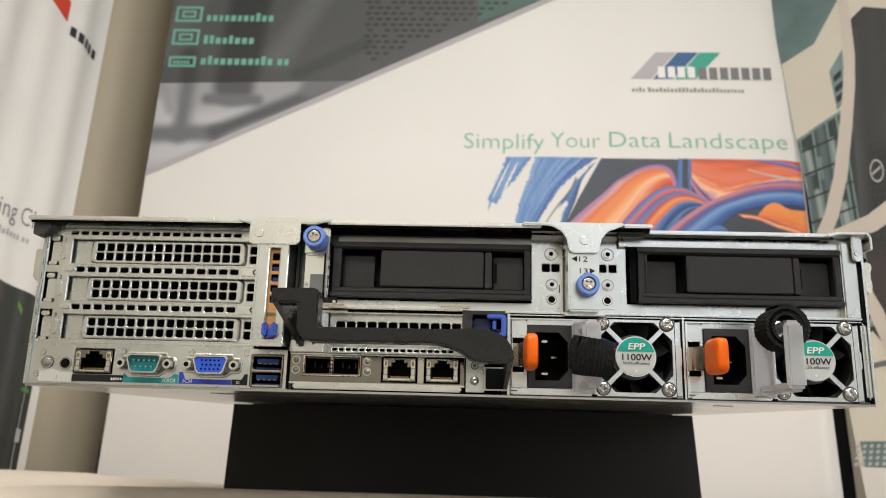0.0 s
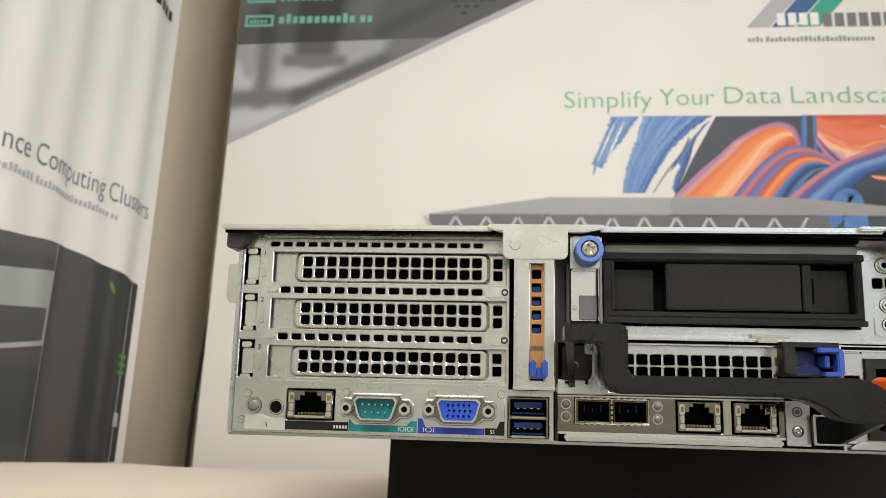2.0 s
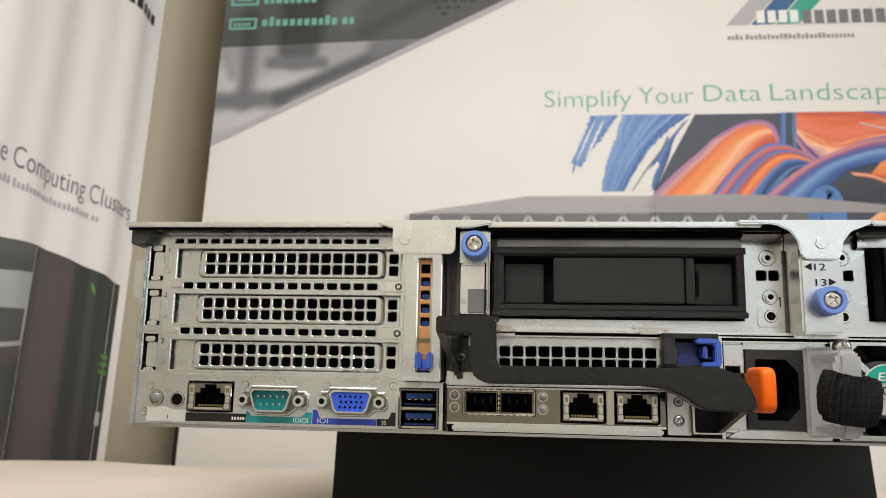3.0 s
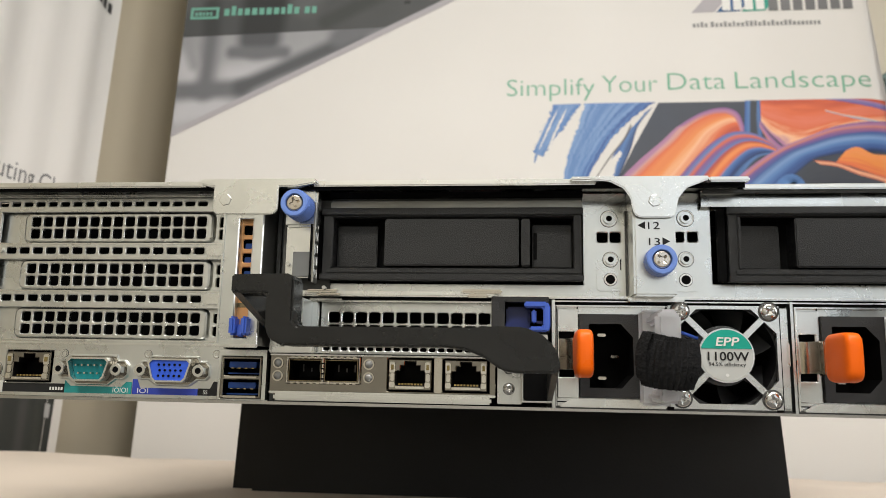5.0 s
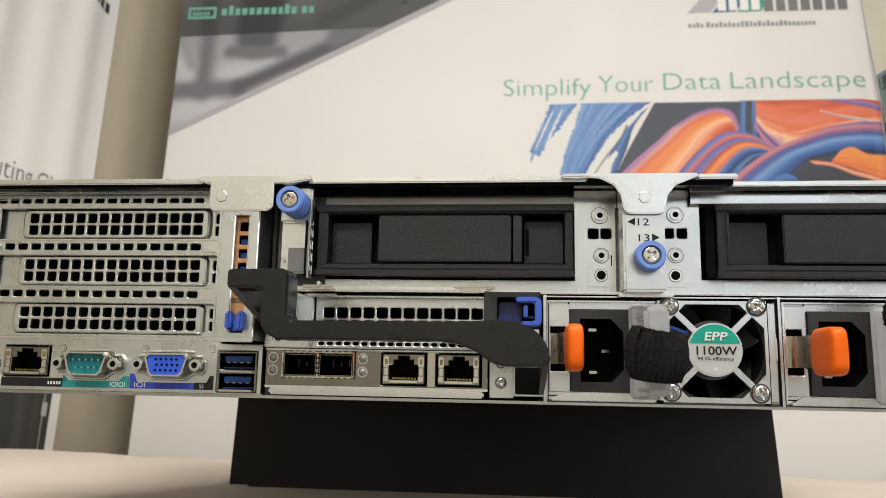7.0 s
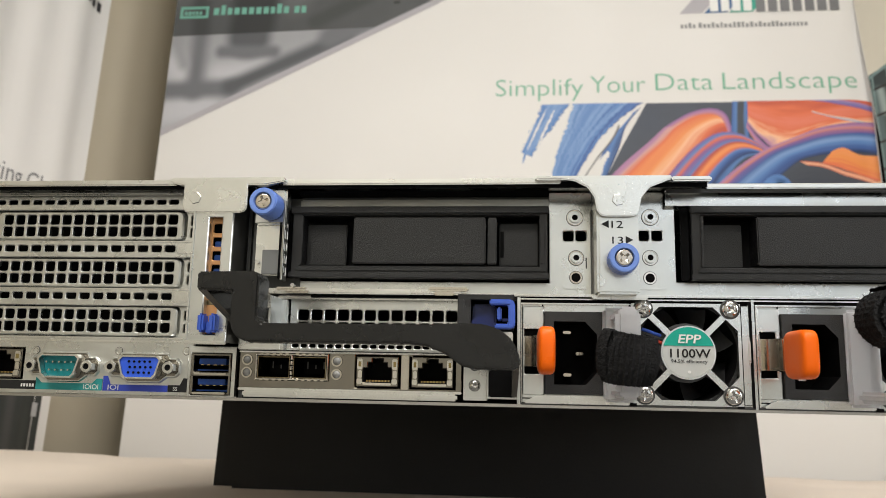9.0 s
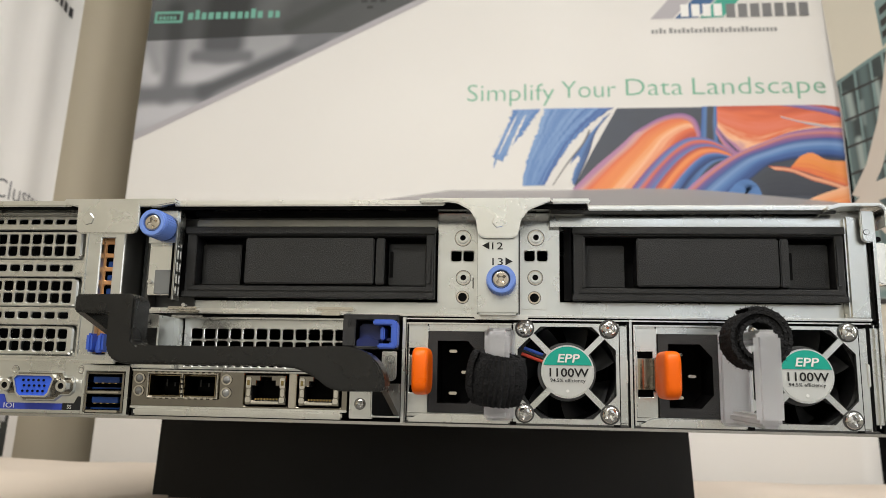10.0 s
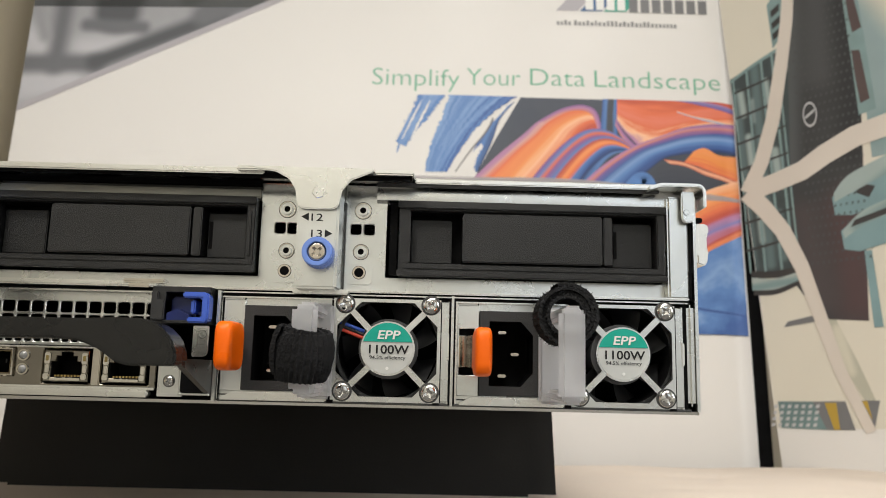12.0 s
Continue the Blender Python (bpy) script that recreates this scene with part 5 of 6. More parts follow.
for z in (46, 51.6, 57.2, 62.8):
    part("strip_contact", box(B(), -89.2, -86.0, -9.0, -7.0, z - 2.0, z + 0.6, 0.3), USBB, rb)
part("strip_mark", box(B(), -91.0, -84.2, -10.6, -10.38, 37.4, 39.2), BRASSY, rb)
clip = part("blue_clip", box(B(), -90.4, -88.0, -18.5, -12.4, 26.2, 33.4, 0.8), BLUE, rb, "blue plastic latch clip")
part("clip_jaw", box(B(), -85.8, -83.4, -18.5, -12.4, 26.2, 33.4, 0.8), BLUE, clip)
part("clip_web", box(B(), -88.2, -85.6, -15.5, -12.6, 25.8, 30.4, 0.5), BLUE, clip)
part("bracket_foot", box(B(), -97.0, -80.2, -14.6, -12.6, 21.6, 23.0, 0.3), LIDM, rb)


# ---- thumb screws ----
def cross_head(x, y, z, r, h, turn, flat=0.0, arm=0.60, deep=0.9):
    """A screw head with a real cross recess: a domed disc of rings pressed in where the driver fits."""
    bm = B()
    rings, n = 26, 56
    ca, sa = math.cos(radians(turn)), math.sin(radians(turn))
    loops = []
    for j in range(1, rings + 1):
        q = j / rings
        loop = []
        for i in range(n):
            a = 2 * math.pi * i / n
            u, v = q * math.cos(a), q * math.sin(a)
            e = max(0.0, (q - flat) / (1 - flat))
            up = h * math.sqrt(max(0.0, 1 - e ** 2.4))
            pu, pv = abs(u * ca + v * sa), abs(-u * sa + v * ca)
            lo, hi = min(pu, pv), max(pu, pv)
            if hi < arm and lo < 0.17 - 0.10 * hi:
                up -= deep * (1 - 0.75 * hi / arm)
            elif lo < 0.25 and hi < 0.25 and lo + hi < 0.42:
                up -= deep * 0.55
            loop.append(bm.verts.new((x + r * u, y - up, z + r * v)))
        loops.append(loop)
    bm.faces.new(loops[0])
    for a, b in zip(loops, loops[1:]):
        for i in range(n):
            k = (i + 1) % n
            bm.faces.new((a[i], a[k], b[k], b[i]))
    rod(bm, x, y, y + 1.6, z, r, n)
    return bm


def thumb_screw(x, y, z, turn):
    k = part("thumb_screw", ring(B(), x, y - 6, y + 4, z, 5.5, 3.5, 40), LBLUE, server, "blue thumb screw with a steel cross head", smooth=True)
    bm = B()
    for i in range(30):
        a = 2 * math.pi * i / 30
        m = Matrix.Translation((x + 5.5 * math.cos(a), y, z + 5.5 * math.sin(a))) @ Matrix.Rotation(-a, 4, "Y") @ Matrix.Diagonal((0.35, 8, 0.6, 1))
        bmesh.ops.create_cube(bm, size=1, matrix=m)
    part("grip", bm, LBLUE, k)
    part("end_rim", ring(B(), x, y - 6.5, y - 5.8, z, 5.1, 3.7, 40), LBLUE, k, smooth=True)
    part("head_gap", rod(B(), x, y - 5.0, y + 3, z, 3.52, 32), DEEP, k)
    part("screw_head", cross_head(x, y - 5.6, z, 3.3, 0.7, turn, 0.72, 0.62, 1.1), HEADM, k, "nickel cross-head screw", smooth=True)
    part("shaft", rod(B(), x, y + 3, y + 18, z, 2.6), CHROME, k)


thumb_screw(-66.8, -12.8, 77.8, 20)
thumb_screw(72.6, -13.2, 55.8, 40)
hold = part("screw_bracket", box(B(), -73.6, -60.6, -8, -1.0, 70.5, 86, 1.0), STEEL, server)
part("latch_plate", prism(B(), rounded(-73.2, -60.8, 50, 71, 1.6, corners=(0, 0, 0, 1)), -6, -4.6, 0.3), LIDM, hold)
part("latch_tip", prism(B(), rounded(-70.0, -62.0, 50.4, 60.4, 1.6, corners=(0, 0, 0, 1)), -6.8, -6.0, 0.2), GREYPL, hold)
part("latch_pin", rod(B(), -71.8, -7.4, -5.8, 55.4, 0.9, 14), CHROME, hold, smooth=True)
part("latch_stem", box(B(), -75.0, -73.6, -4, 3, 44, 74, 0.3), DARKSTEEL, hold)
bm = platec(B(), -8.4, -2.8, 48, 80.5, -0.4, 0.4, [(-7.8, -3.2, 49.4, 79.4)], [(-7.8, -3.2, 49.4, 79.4)], 0.1)
perf(bm, -7.8, -3.2, 49.4, 79.4, 1, 6, 3.4, 3.6, 0.4, -0.4, 0.4)
part("hinge_strip", bm, MIDSTEEL, hold, "perforated steel strip set edge-on").matrix_basis = Matrix.Translation((-0.0612, 0, 0)) @ Matrix.Rotation(radians(90), 4, "Z")
part("flange_back", box(B(), -62.9, -62.4, -7.8, -3.0, 48.6, 80), DEEP, hold)
# darkened steel puts the shade beside the screw into the colour
part("hinge_post", box(B(), -80.0, -74.4, 4.4, 6.6, 42, 84, 0.5), MIDSTEEL, hold)
part("gap_back", box(B(), -79, -57, 4, 5, 42, 84), DARKSTEEL, server)

# ---- drive bays ----
bm = platec(B(), -62.0, 213.6, 43.4, 79.6, 4.8, 6.0, [(-61, 46, 49.2, 80), (96.2, 205.4, 49.8, 79.2), (51.2, 61.4, 65.9, 71.1), (81.2, 91.8, 66.1, 71.3)], [(51.2, 61.4, 65.9, 71.1), (81.2, 91.8, 66.1, 71.3)])
perf(bm, 51.2, 61.4, 65.9, 71.1, 2, 1, 4.1, 4.2, 0.8, 4.8, 6.0)
perf(bm, 81.2, 91.8, 66.1, 71.3, 2, 1, 4.1, 4.2, 0.8, 4.8, 6.0)
bay = part("drive_bay_frame", bm, STEEL, server, "brushed zinc steel drive bay frame")
bm = B()
# the head of the bays leans a little forward towards the lid
for xa, xb, ya, yb in ((46.0, 63.2, 4.8, 4.4), (79.4, 92.0, 4.8, 4.4), (92.0, 213.6, 1.6, 1.2)):
    va = [(bm.verts.new((xa, y, z)), bm.verts.new((xb, y, z))) for y, z in ((4.8, 79.4), (ya, 80.2), (yb, 85.0), (yb + 0.8, 86.6))]
    for a, b in zip(va, va[1:]):
        bm.faces.new((a[0], a[1], b[1], b[0]))
part("bay_head", bm, STEEL, bay, smooth=True)
part("bay_rim", box(B(), -74, 214, -1.8, 5.6, 42.9, 44.0, 0.4), LIDM, bay)
part("bay_ledge", box(B(), 34.2, 75, -1.2, 5.6, 41.75, 42.25, 0.2), LIDM, bay)
part("bay_ledge", box(B(), 78, 213.6, -0.8, 5.6, 41.75, 42.25, 0.2), LIDM, bay)
part("bay_rim", box(B(), 206.2, 214.4, -0.9, 5.4, 43.6, 84, 0.8, 3), STEEL, bay)
part("bay_bolt", prism(B(), rounded(210.9, 215.8, 73, 85.4, 2.0, corners=(0, 0, 1, 1)), -4.4, -2.6, 0.5, 3), STEEL, bay)
dimple(212.6, 77.0, bay, 1.0, -4.4)
for x, z, r in ((56.4, 76.0, 3.2), (56.8, 59.4, 2.9), (86.5, 76.2, 3.2), (86.2, 59.6, 2.9)):
    h = part("boss", ring(B(), x, 4.3, 4.9, z, r, r - 0.3), BRIGHT, bay, smooth=True)
    edge_shade(x, z, r + 0.3, 4.8, bay)
    part("boss_lip", ring(B(), x, 3.6, 4.9, z, 2.1, 1.2), STEEL, bay, smooth=True)
    part("boss_hole", rod(B(), x, 4.2, 4.75, z, 1.22), DEEP, bay)
for x in (56.6, 85.8):
    pad = part("boss_pad", prism(B(), rounded(x - 5.4, x + 5.2, 46.6, 55.2, 1.6), 4.2, 4.9, 0.2), STEEL, bay)
    edge_shade(x, 51.3, 2.7, 4.2, pad)
    part("boss", ring(B(), x, 3.7, 4.4, 51.3, 2.5, 1.8), BRIGHT, pad, smooth=True)
    part("boss_hole", rod(B(), x, 4.0, 4.3, 51.3, 1.82), DEEP, pad)
post_ = part("centre_post", box(B(), 63.4, 79.2, -12.4, 5.0, 43.0, 86.6, 0.9), STEEL, server, "folded steel post between the two bays")
# dark strips paint the shade where the post meets the frame
for xa, xb in ((62.6, 63.2), (79.4, 80.0)):
    part("crease_shade", box(B(), xa, xb, 3.6, 4.9, 44.2, 79.0), DARKSTEEL, post_)
part("post_slit", box(B(), 60.6, 61.0, 4.5, 4.85, 53.5, 59.5), DEEP, post_)
part("post_foot", box(B(), 62, 83, -6, 0.6, 41.6, 43.4, 0.4), LIDM, post_)
words("bay_number", "12", 70.6, -12.7, 68.4, 4.0, INK, post_, width=4.3)
words("bay_number", "13", 70.8, -12.7, 62.2, 4.0, INK, post_, width=4.1)
part("arrow_mark", prism(B(), [(65.1, 69.9), (67.9, 68.4), (67.9, 71.4)], -12.7, -12.4), INK, post_)
part("arrow_mark", prism(B(), [(77.0, 63.7), (74.2, 62.2), (74.2, 65.2)], -12.7, -12.4), INK, post_)


def carrier(x0, x1, mx0, mx1, b0, b1, label):
    z0, z1 = 50.2, 79.0
    c = part("drive_carrier", platec(B(), x0, x1, z0, z1, -1.5, 9, [(x0 + 4, x1 - 3.4, z0 + 4.6, z1 - 3.4)]), BLACK, server, label)
    part("top_rail", box(B(), x0 - 0.5, x1 + 0.5, -2.6, -0.6, z1 - 2.6, z1 + 0.3, 0.3), BLACK, c)
    part("bottom_rail", box(B(), x0 - 0.5, x1 + 0.5, -2.8, -0.6, z0 - 0.4, z0 + 2.0, 0.3), BLACK, c)
    part("bottom_lip", box(B(), x0 + 2, x1 - 0.4, -2.0, -0.8, z0 + 2.4, z0 + 4.4, 0.3), BLACK, c)
    part("pocket", box(B(), x0 + 3, x1 - 2, 8.4, 9.0, z0 + 3.5, z1 - 3), DEEP, c)
    part("face", box(B(), mx0, mx1, -2.2, 8.2, z0 + 5.4, z1 - 4.2, 0.5), BLACK, c)
    # near-black fillers paint the shade of the gaps round the face
    part("top_gap_shade", box(B(), x0 + 1, x1 - 1, -0.9, 8.2, z1 - 3.9, z1 - 2.7), DEEP, c)
    part("bottom_gap_shade", box(B(), x0 + 3, x1 - 3, -0.9, 8.2, z0 + 4.3, z0 + 5.0), DEEP, c)
    part("latch_bar", box(B(), b0, b1, -1.8, 8.2, z0 + 5.4, z1 - 4.2, 0.4), BLACK, c)
    part("window_panel", box(B(), b1 + 1.0, x1 - 3.8, 3.8, 8.2, z0 + 5.4, z1 - 5.6, 0.4), BLACK, c)
    part("slot", box(B(), b1 + 1.4, b1 + 2.8, 3.4, 3.9, z0 + 9, z1 - 9, 0.1), DEEP, c)
    part("window_panel", box(B(), x0 + 4.8, mx0 - 4.0, 4.2, 8.2, z0 + 5.4, z1 - 6.0, 0.4), BLACK, c)
    part("side_wall", box(B(), x0 + 3.4, x0 + 4.6, -2.4, 8.0, z0 + 4.6, z1 - 3.6, 0.3), BLACK, c)
    part("end_bar", box(B(), x1 - 3.2, x1 - 1.0, -1.9, 5.6, z0 + 5.6, z1 - 5, 0.4), BLACK, c)
    part("left_gap_shade", box(B(), x0 - 3.6, x0 - 0.6, 0.4, 3, z0, z1, 0.2), DEEP, c)


carrier(-59.5, 45.2, -33.8, 20.4, 21.2, 24.8, "black textured plastic drive carrier")
carrier(101.2, 205.0, 126.0, 180.4, 181.0, 184.4, "black textured plastic drive carrier")

# ---- middle lower section ----
bm = platec(B(), -60, 11, 24.5, 41.2, 3.0, 3.5, [(-57.2, 9.6, 27.2, 37.6)], [(-57.2, 9.6, 27.2, 37.6)])
perf(bm, -57.2, 9.6, 27.2, 37.6, 12, 2, 4.5, 4.3, 0.7, 3.0, 3.5)
vent = part("vent_plate", bm, STEEL, server, "recessed steel plate with square vents")
part("vent_frame", box(B(), -64, 12, -2, 3.6, 41.0, 42.4, 0.4), LIDM, vent)
part("vent_frame", box(B(), -66, -60.4, -1, 3.6, 24, 41, 0.4), STEEL, vent)
part("vent_frame", box(B(), 9.8, 12.0, -1.5, 3.6, 30, 41, 0.3), LIDM, vent)
part("label_plate", prism(B(), rounded(-68.8, -62.4, 36.0, 41.4, 0.9), -15.4, -14.6, 0.2), LIDM, vent)
part("label_stem", box(B(), -63.4, -62.6, -14.6, 1.0, 27, 41.2, 0.3), STEEL, vent)
words("slot_number", "4", -66.0, -15.6, 37.2, 3.2, INK, vent)
part("upper_bar", box(B(), -72, 11, -5.5, -1.5, 42.8, 45.0, 0.6), LIDM, vent)
part("upper_bar", box(B(), -64, -51, -6.8, -1.5, 44.2, 45.4, 0.6), BRIGHT, vent)
part("rail_clamp", box(B(), -60, -49.6, -7.4, -3.0, 42.9, 43.9, 0.5), BRIGHT, vent)
part("rail_pin", rod(B(), -56.6, -7.4, -5.4, 46.0, 0.8, 14), CHROME, vent, smooth=True)
# near-black strip standing in for the shaded gap below the bar
part("rail_gap_shade", box(B(), -50, 9.6, -3.0, 0.6, 41.6, 42.6), DEEP, vent)
part("upper_bar", box(B(), -2, 14, -6.8, -1.5, 44.2, 45.8, 0.6), BRIGHT, vent)
part("rail_clamp", box(B(), 0.4, 8.6, -7.2, -3.0, 42.4, 44.0, 0.5), BRIGHT, vent)
bm = platec(B(), -78, 12, 20.0, 24.4, -0.6, -0.2, [(-58, 6, 21.0, 23.4)], [(-58, 6, 21.0, 23.4)])
perf(bm, -58, 6, 21.0, 23.4, 18, 1, 2.6, 1.5, 0.5, -0.6, -0.2)
strip = part("vent_strip", bm, STEEL, server)
words("slot_number", "1", -60.5, -0.9, 20.6, 2.6, INK, strip)

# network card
card = part("network_card", platec(B(), -78.6, 11.6, 5.0, 19.6, -1.4, -0.4, [(-71.6, -41.6, 8.4, 18.8), (-31.0, -12.8, 6.0, 18.8), (-9.0, 9.0, 6.0, 18.8)]), TIN, server, "polished nickel network card faceplate, its dark reflection in the colour")
part("card_edge", box(B(), -78.6, 11.6, -2.0, -0.6, 4.2, 5.2, 0.3), LIDM, card)
part("card_edge", box(B(), -78.6, 11.6, -2.2, -0.6, 19.2, 19.8, 0.2), LIDM, card)
cage = part("module_cage", platec(B(), -71.6, -41.6, 8.4, 18.8, -3.0, 14, [(-70.8, -57.2, 9.2, 18.0), (-56.2, -42.4, 9.2, 18.0)]), BRIGHT, card, "twin metal network module cage")
part("cage_back", box(B(), -71, -42, 12, 13, 8.6, 18.6), DEEP, cage)
for xa, xb in ((-70.6, -57.4), (-56.0, -42.6)):
    part("cage_floor", box(B(), xa, xb, -2.4, 12, 9.2, 9.5), BRASSY, cage)
    part("cage_side", box(B(), xa, xa + 0.3, -2.4, 12, 9.4, 17.8), BRASSY, cage)
    part("cage_side", box(B(), xb - 0.3, xb, -2.4, 12, 9.4, 17.8), BRASSY, cage)
    part("cage_ceiling", box(B(), xa, xb, 0.5, 12, 17.4, 17.7), BRASSY, cage)
    for i in range(3):
        part("spring_leaf", box(B(), xa + 3.4 + i * 3.4, xa + 3.9 + i * 3.4, 6.0, 6.4, 13.0, 16.0 - (i % 2) * 1.4, 0.1), DARKSTEEL, cage)
    part("cage_connector", box(B(), xa + 2, xb - 2, 7, 11, 11, 14.5, 0.4), DEEP, cage)
    for i in range(5):
        part("spring_finger", box(B(), xa + 1 + i * 2.6, xa + 2.6 + i * 2.6, -3.5, -2.8, 8.2, 8.8, 0.2), BRIGHT, cage)
        part("spring_finger", box(B(), xa + 1 + i * 2.6, xa + 2.6 + i * 2.6, -3.5, -2.8, 18.4, 19.0, 0.2), BRIGHT, cage)
for x in (-57.0, -56.4):
    for z in (10.2, 12.2, 14.2, 16.2):
        part("cage_vent", rod(B(), x, -3.25, -2.9, z, 0.35, 8), DEEP, cage)
for x, z in ((-75.2, 16.2), (-75.2, 11.2), (-38.4, 16.2), (-38.4, 11.0)):
    lens = part("light_lens", ring(B(), x, -2.0, -1.3, z, 2.2, 1.6, 20), BRIGHT, card, smooth=True)
    part("lens_cap", blob(B(), x - 1.6, x + 1.6, -3.0, 0.4, z - 1.6, z + 1.6, 0.95), SMOKED, lens, "smoked clear light lens", smooth=True)
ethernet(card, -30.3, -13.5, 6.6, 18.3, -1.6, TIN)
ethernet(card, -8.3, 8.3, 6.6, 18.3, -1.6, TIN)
part("divider", box(B(), -12.4, -9.4, -2.0, -1.2, 5.6, 19.2, 0.3), BRIGHT, card)
part("bottom_rail", box(B(), -76, 10, -4.2, 0.2, 1.6, 4.4, 0.7), LIDM, server, "bright folded bottom rail")
plate_ = part("screw_plate", box(B(), 12.2, 21.6, -0.8, 0.6, 2.0, 19.6, 0.2), STEEL, server)
dimple(16.6, 15.4, plate_, 1.9, -0.8, DARKSTEEL)
edge_shade(16.6, 7.8, 2.3, -0.8, plate_)
part("screw", cross_head(16.6, -0.9, 7.8, 2.0, 0.9, 30, 0.2, 0.62, 0.7), CHROME, plate_, smooth=True)
part("divider_wall", box(B(), 33.2, 34.4, -2.5, 60, 1.0, 42.4), STEEL, server)

# blue latch beside the vent plate
# darker copy of the blue plastic for the latch's shaded inside
BLUEDARK = mat("shaded_blue_plastic", (0.007, 0.018, 0.12), 0.4, 0, 0.1, 90)
lt = part("latch_housing", platec(B(), 11.4, 33.4, 30.2, 44.0, -7, 6.0, [(16.6, 33.0, 31.4, 41.8)]), BLACK, server, "black housing with a blue plastic latch")
part("latch_cheek", prism(B(), [(11.6, 42.0), (11.6, 31.2), (16.6, 31.2), (16.6, 39.0), (14.2, 39.0), (14.2, 42.0)], -8.4, -1, 0.4), INLETM, lt)
# back coloured near-black for the shade in the housing
part("latch_back", box(B(), 16, 33, 5.0, 6.0, 30.5, 42), DEEP, lt)
part("latch_slide", box(B(), 17.0, 26.4, -2.0, 5.0, 31.6, 40.6, 0.8), BLUEDARK, lt)
part("latch_slide", prism(B(), [(16.8, 31.0), (26, 31.0), (26, 33.6), (21, 35.6), (16.8, 34.0)], -6.4, -1, 0.4), BLUEDARK, lt)
part("latch_hook", prism(B(), [(24.0, 41.8), (32.4, 41.8), (33.8, 40.4), (33.8, 31.6), (32.8, 30.4), (26.0, 30.4), (26.0, 32.4), (31.2, 32.4), (31.2, 39.6), (24.0, 39.6)], -10.5, -4.5, 0.5), BLUE, lt, "blue plastic square hook")
part("latch_tongue", box(B(), 26.8, 28.6, -9.4, 0.6, 33.8, 38.8, 0.5), BLUE, lt)
part("latch_tongue", box(B(), 28.6, 31.4, -6.0, 0.6, 33.6, 34.8, 0.3), BLUEDARK, lt)
ear = part("latch_ear", prism(B(), rounded(27, 33.0, 18, 29.6, 2.2, corners=(0, 0, 0, 1)), -5.0, -3.8, 0.3), LIDM, lt)
dimple(30.6, 26.4, ear, 1.5, -5.0)
lt.location = (-0.0015, 0, -0.001)

# ---- black carrying handle ----
pts = [(-79.0, 45.8), (-58.4, 46.2), (-56.7, 44.6), (-56.7, 29.6), (-55.0, 28.0), (4, 28.2), (14, 28.8), (22, 28.6), (28, 26.4), (32, 22.6), (34, 17.6), (34.0, 14.6), (33.0, 13.6), (19, 13.4), (14.6, 14.4), (9, 18.4), (3, 20.8), (-4, 21.6), (-60, 21.4), (-64.4, 23.4), (-66.2, 27.0), (-66.4, 39.0), (-79.0, 39.4)]
handle = part("pull_handle", prism(B(), pts, -47, -35, 2.2, 4), SATIN, server, "satin black plastic carrying handle", smooth=True)
bm = B()
# arms that run from the bar back to the chassis
for a, b in (([(-78.8, -46, 45.4), (-78.8, -46, 39.6), (-76.0, -46, 39.6), (-76.0, -46, 45.4)], [(-74, -2, 40), (-74, -2, 22.5), (-71.4, -2, 22.5), (-71.4, -2, 40)]),):
    va = [bm.verts.new(p) for p in a]
    vb = [bm.verts.new(p) for p in b]
    bm.faces.new(va)
    bm.faces.new(vb[::-1])
    for i in range(4):
        bm.faces.new((va[i], vb[i], vb[(i + 1) % 4], va[(i + 1) % 4]))
part("handle_arm", bm, SATIN, handle)
bm = B()
va = [bm.verts.new(p) for p in ((31.6, -44, 16), (33.8, -44, 16), (33.8, -40, 14.0), (31.6, -40, 14.0))]
vb = [bm.verts.new(p) for p in ((31.0, -1, 16), (33.0, -1, 16), (33.0, -1, 2.6), (31.0, -1, 2.6))]
bm.faces.new(va)
bm.faces.new(vb[::-1])
for i in range(4):
    bm.faces.new((va[i], vb[i], vb[(i + 1) % 4], va[(i + 1) % 4]))
part("handle_arm", bm, SATIN, handle)
part("handle_hinge", prism(B(), [(21.6, 14.4), (33, 14.4), (33, 3.0), (21.6, 3.0)], -4, -1.0, 0.6), BLACK, handle)
part("hinge_frame", platec(B(), 21.4, 33.0, 2.8, 14.6, -4.8, -4.0, [(22.4, 32.2, 3.8, 13.6)]), STEEL, handle)
part("hinge_hole", prism(B(), rounded(22.2, 32.4, 3.6, 13.8, 1.2), -4.95, -4.5), DEEP, handle)
part("handle_hinge", prism(B(), rounded(-77.0, -65.2, 25.8, 39.6, 2.6, corners=(0, 0, 0, 1)), -9, -1.5, 0.6), SATIN, handle)
part("hinge_pin", cross_head(-72.0, -9.0, 31.6, 1.7, 0.6, 20, 0.3), DARKSTEEL, handle, smooth=True)
part("hinge_foot", platec(B(), -78.6, -61.6, 20.4, 26.2, -3.4, -2.6, [(-75.6, -72.6, 22.6, 25.4), (-67.4, -65.8, 24.0, 26.0)], (), 0.3), LIDM, handle)
part("hinge_foot", box(B(), -79, -60, -3, 0.6, 20.2, 24.4, 0.4), STEEL, handle)


# ---- power supplies ----
def screw(x, z, y, parent, r, turn):
    s = part("screw", cross_head(x, y - 0.3, z, r, 1.7, turn, 0.25, 0.66, 1.0), CHROME, parent, "bright cross-head screw", smooth=True)
    # dark ring that paints the shade round the screw head
    part("screw_shade", ring(B(), x, y - 0.25, y + 0.1, z, r + 0.5, r - 0.4, 26), DARKSTEEL, s)


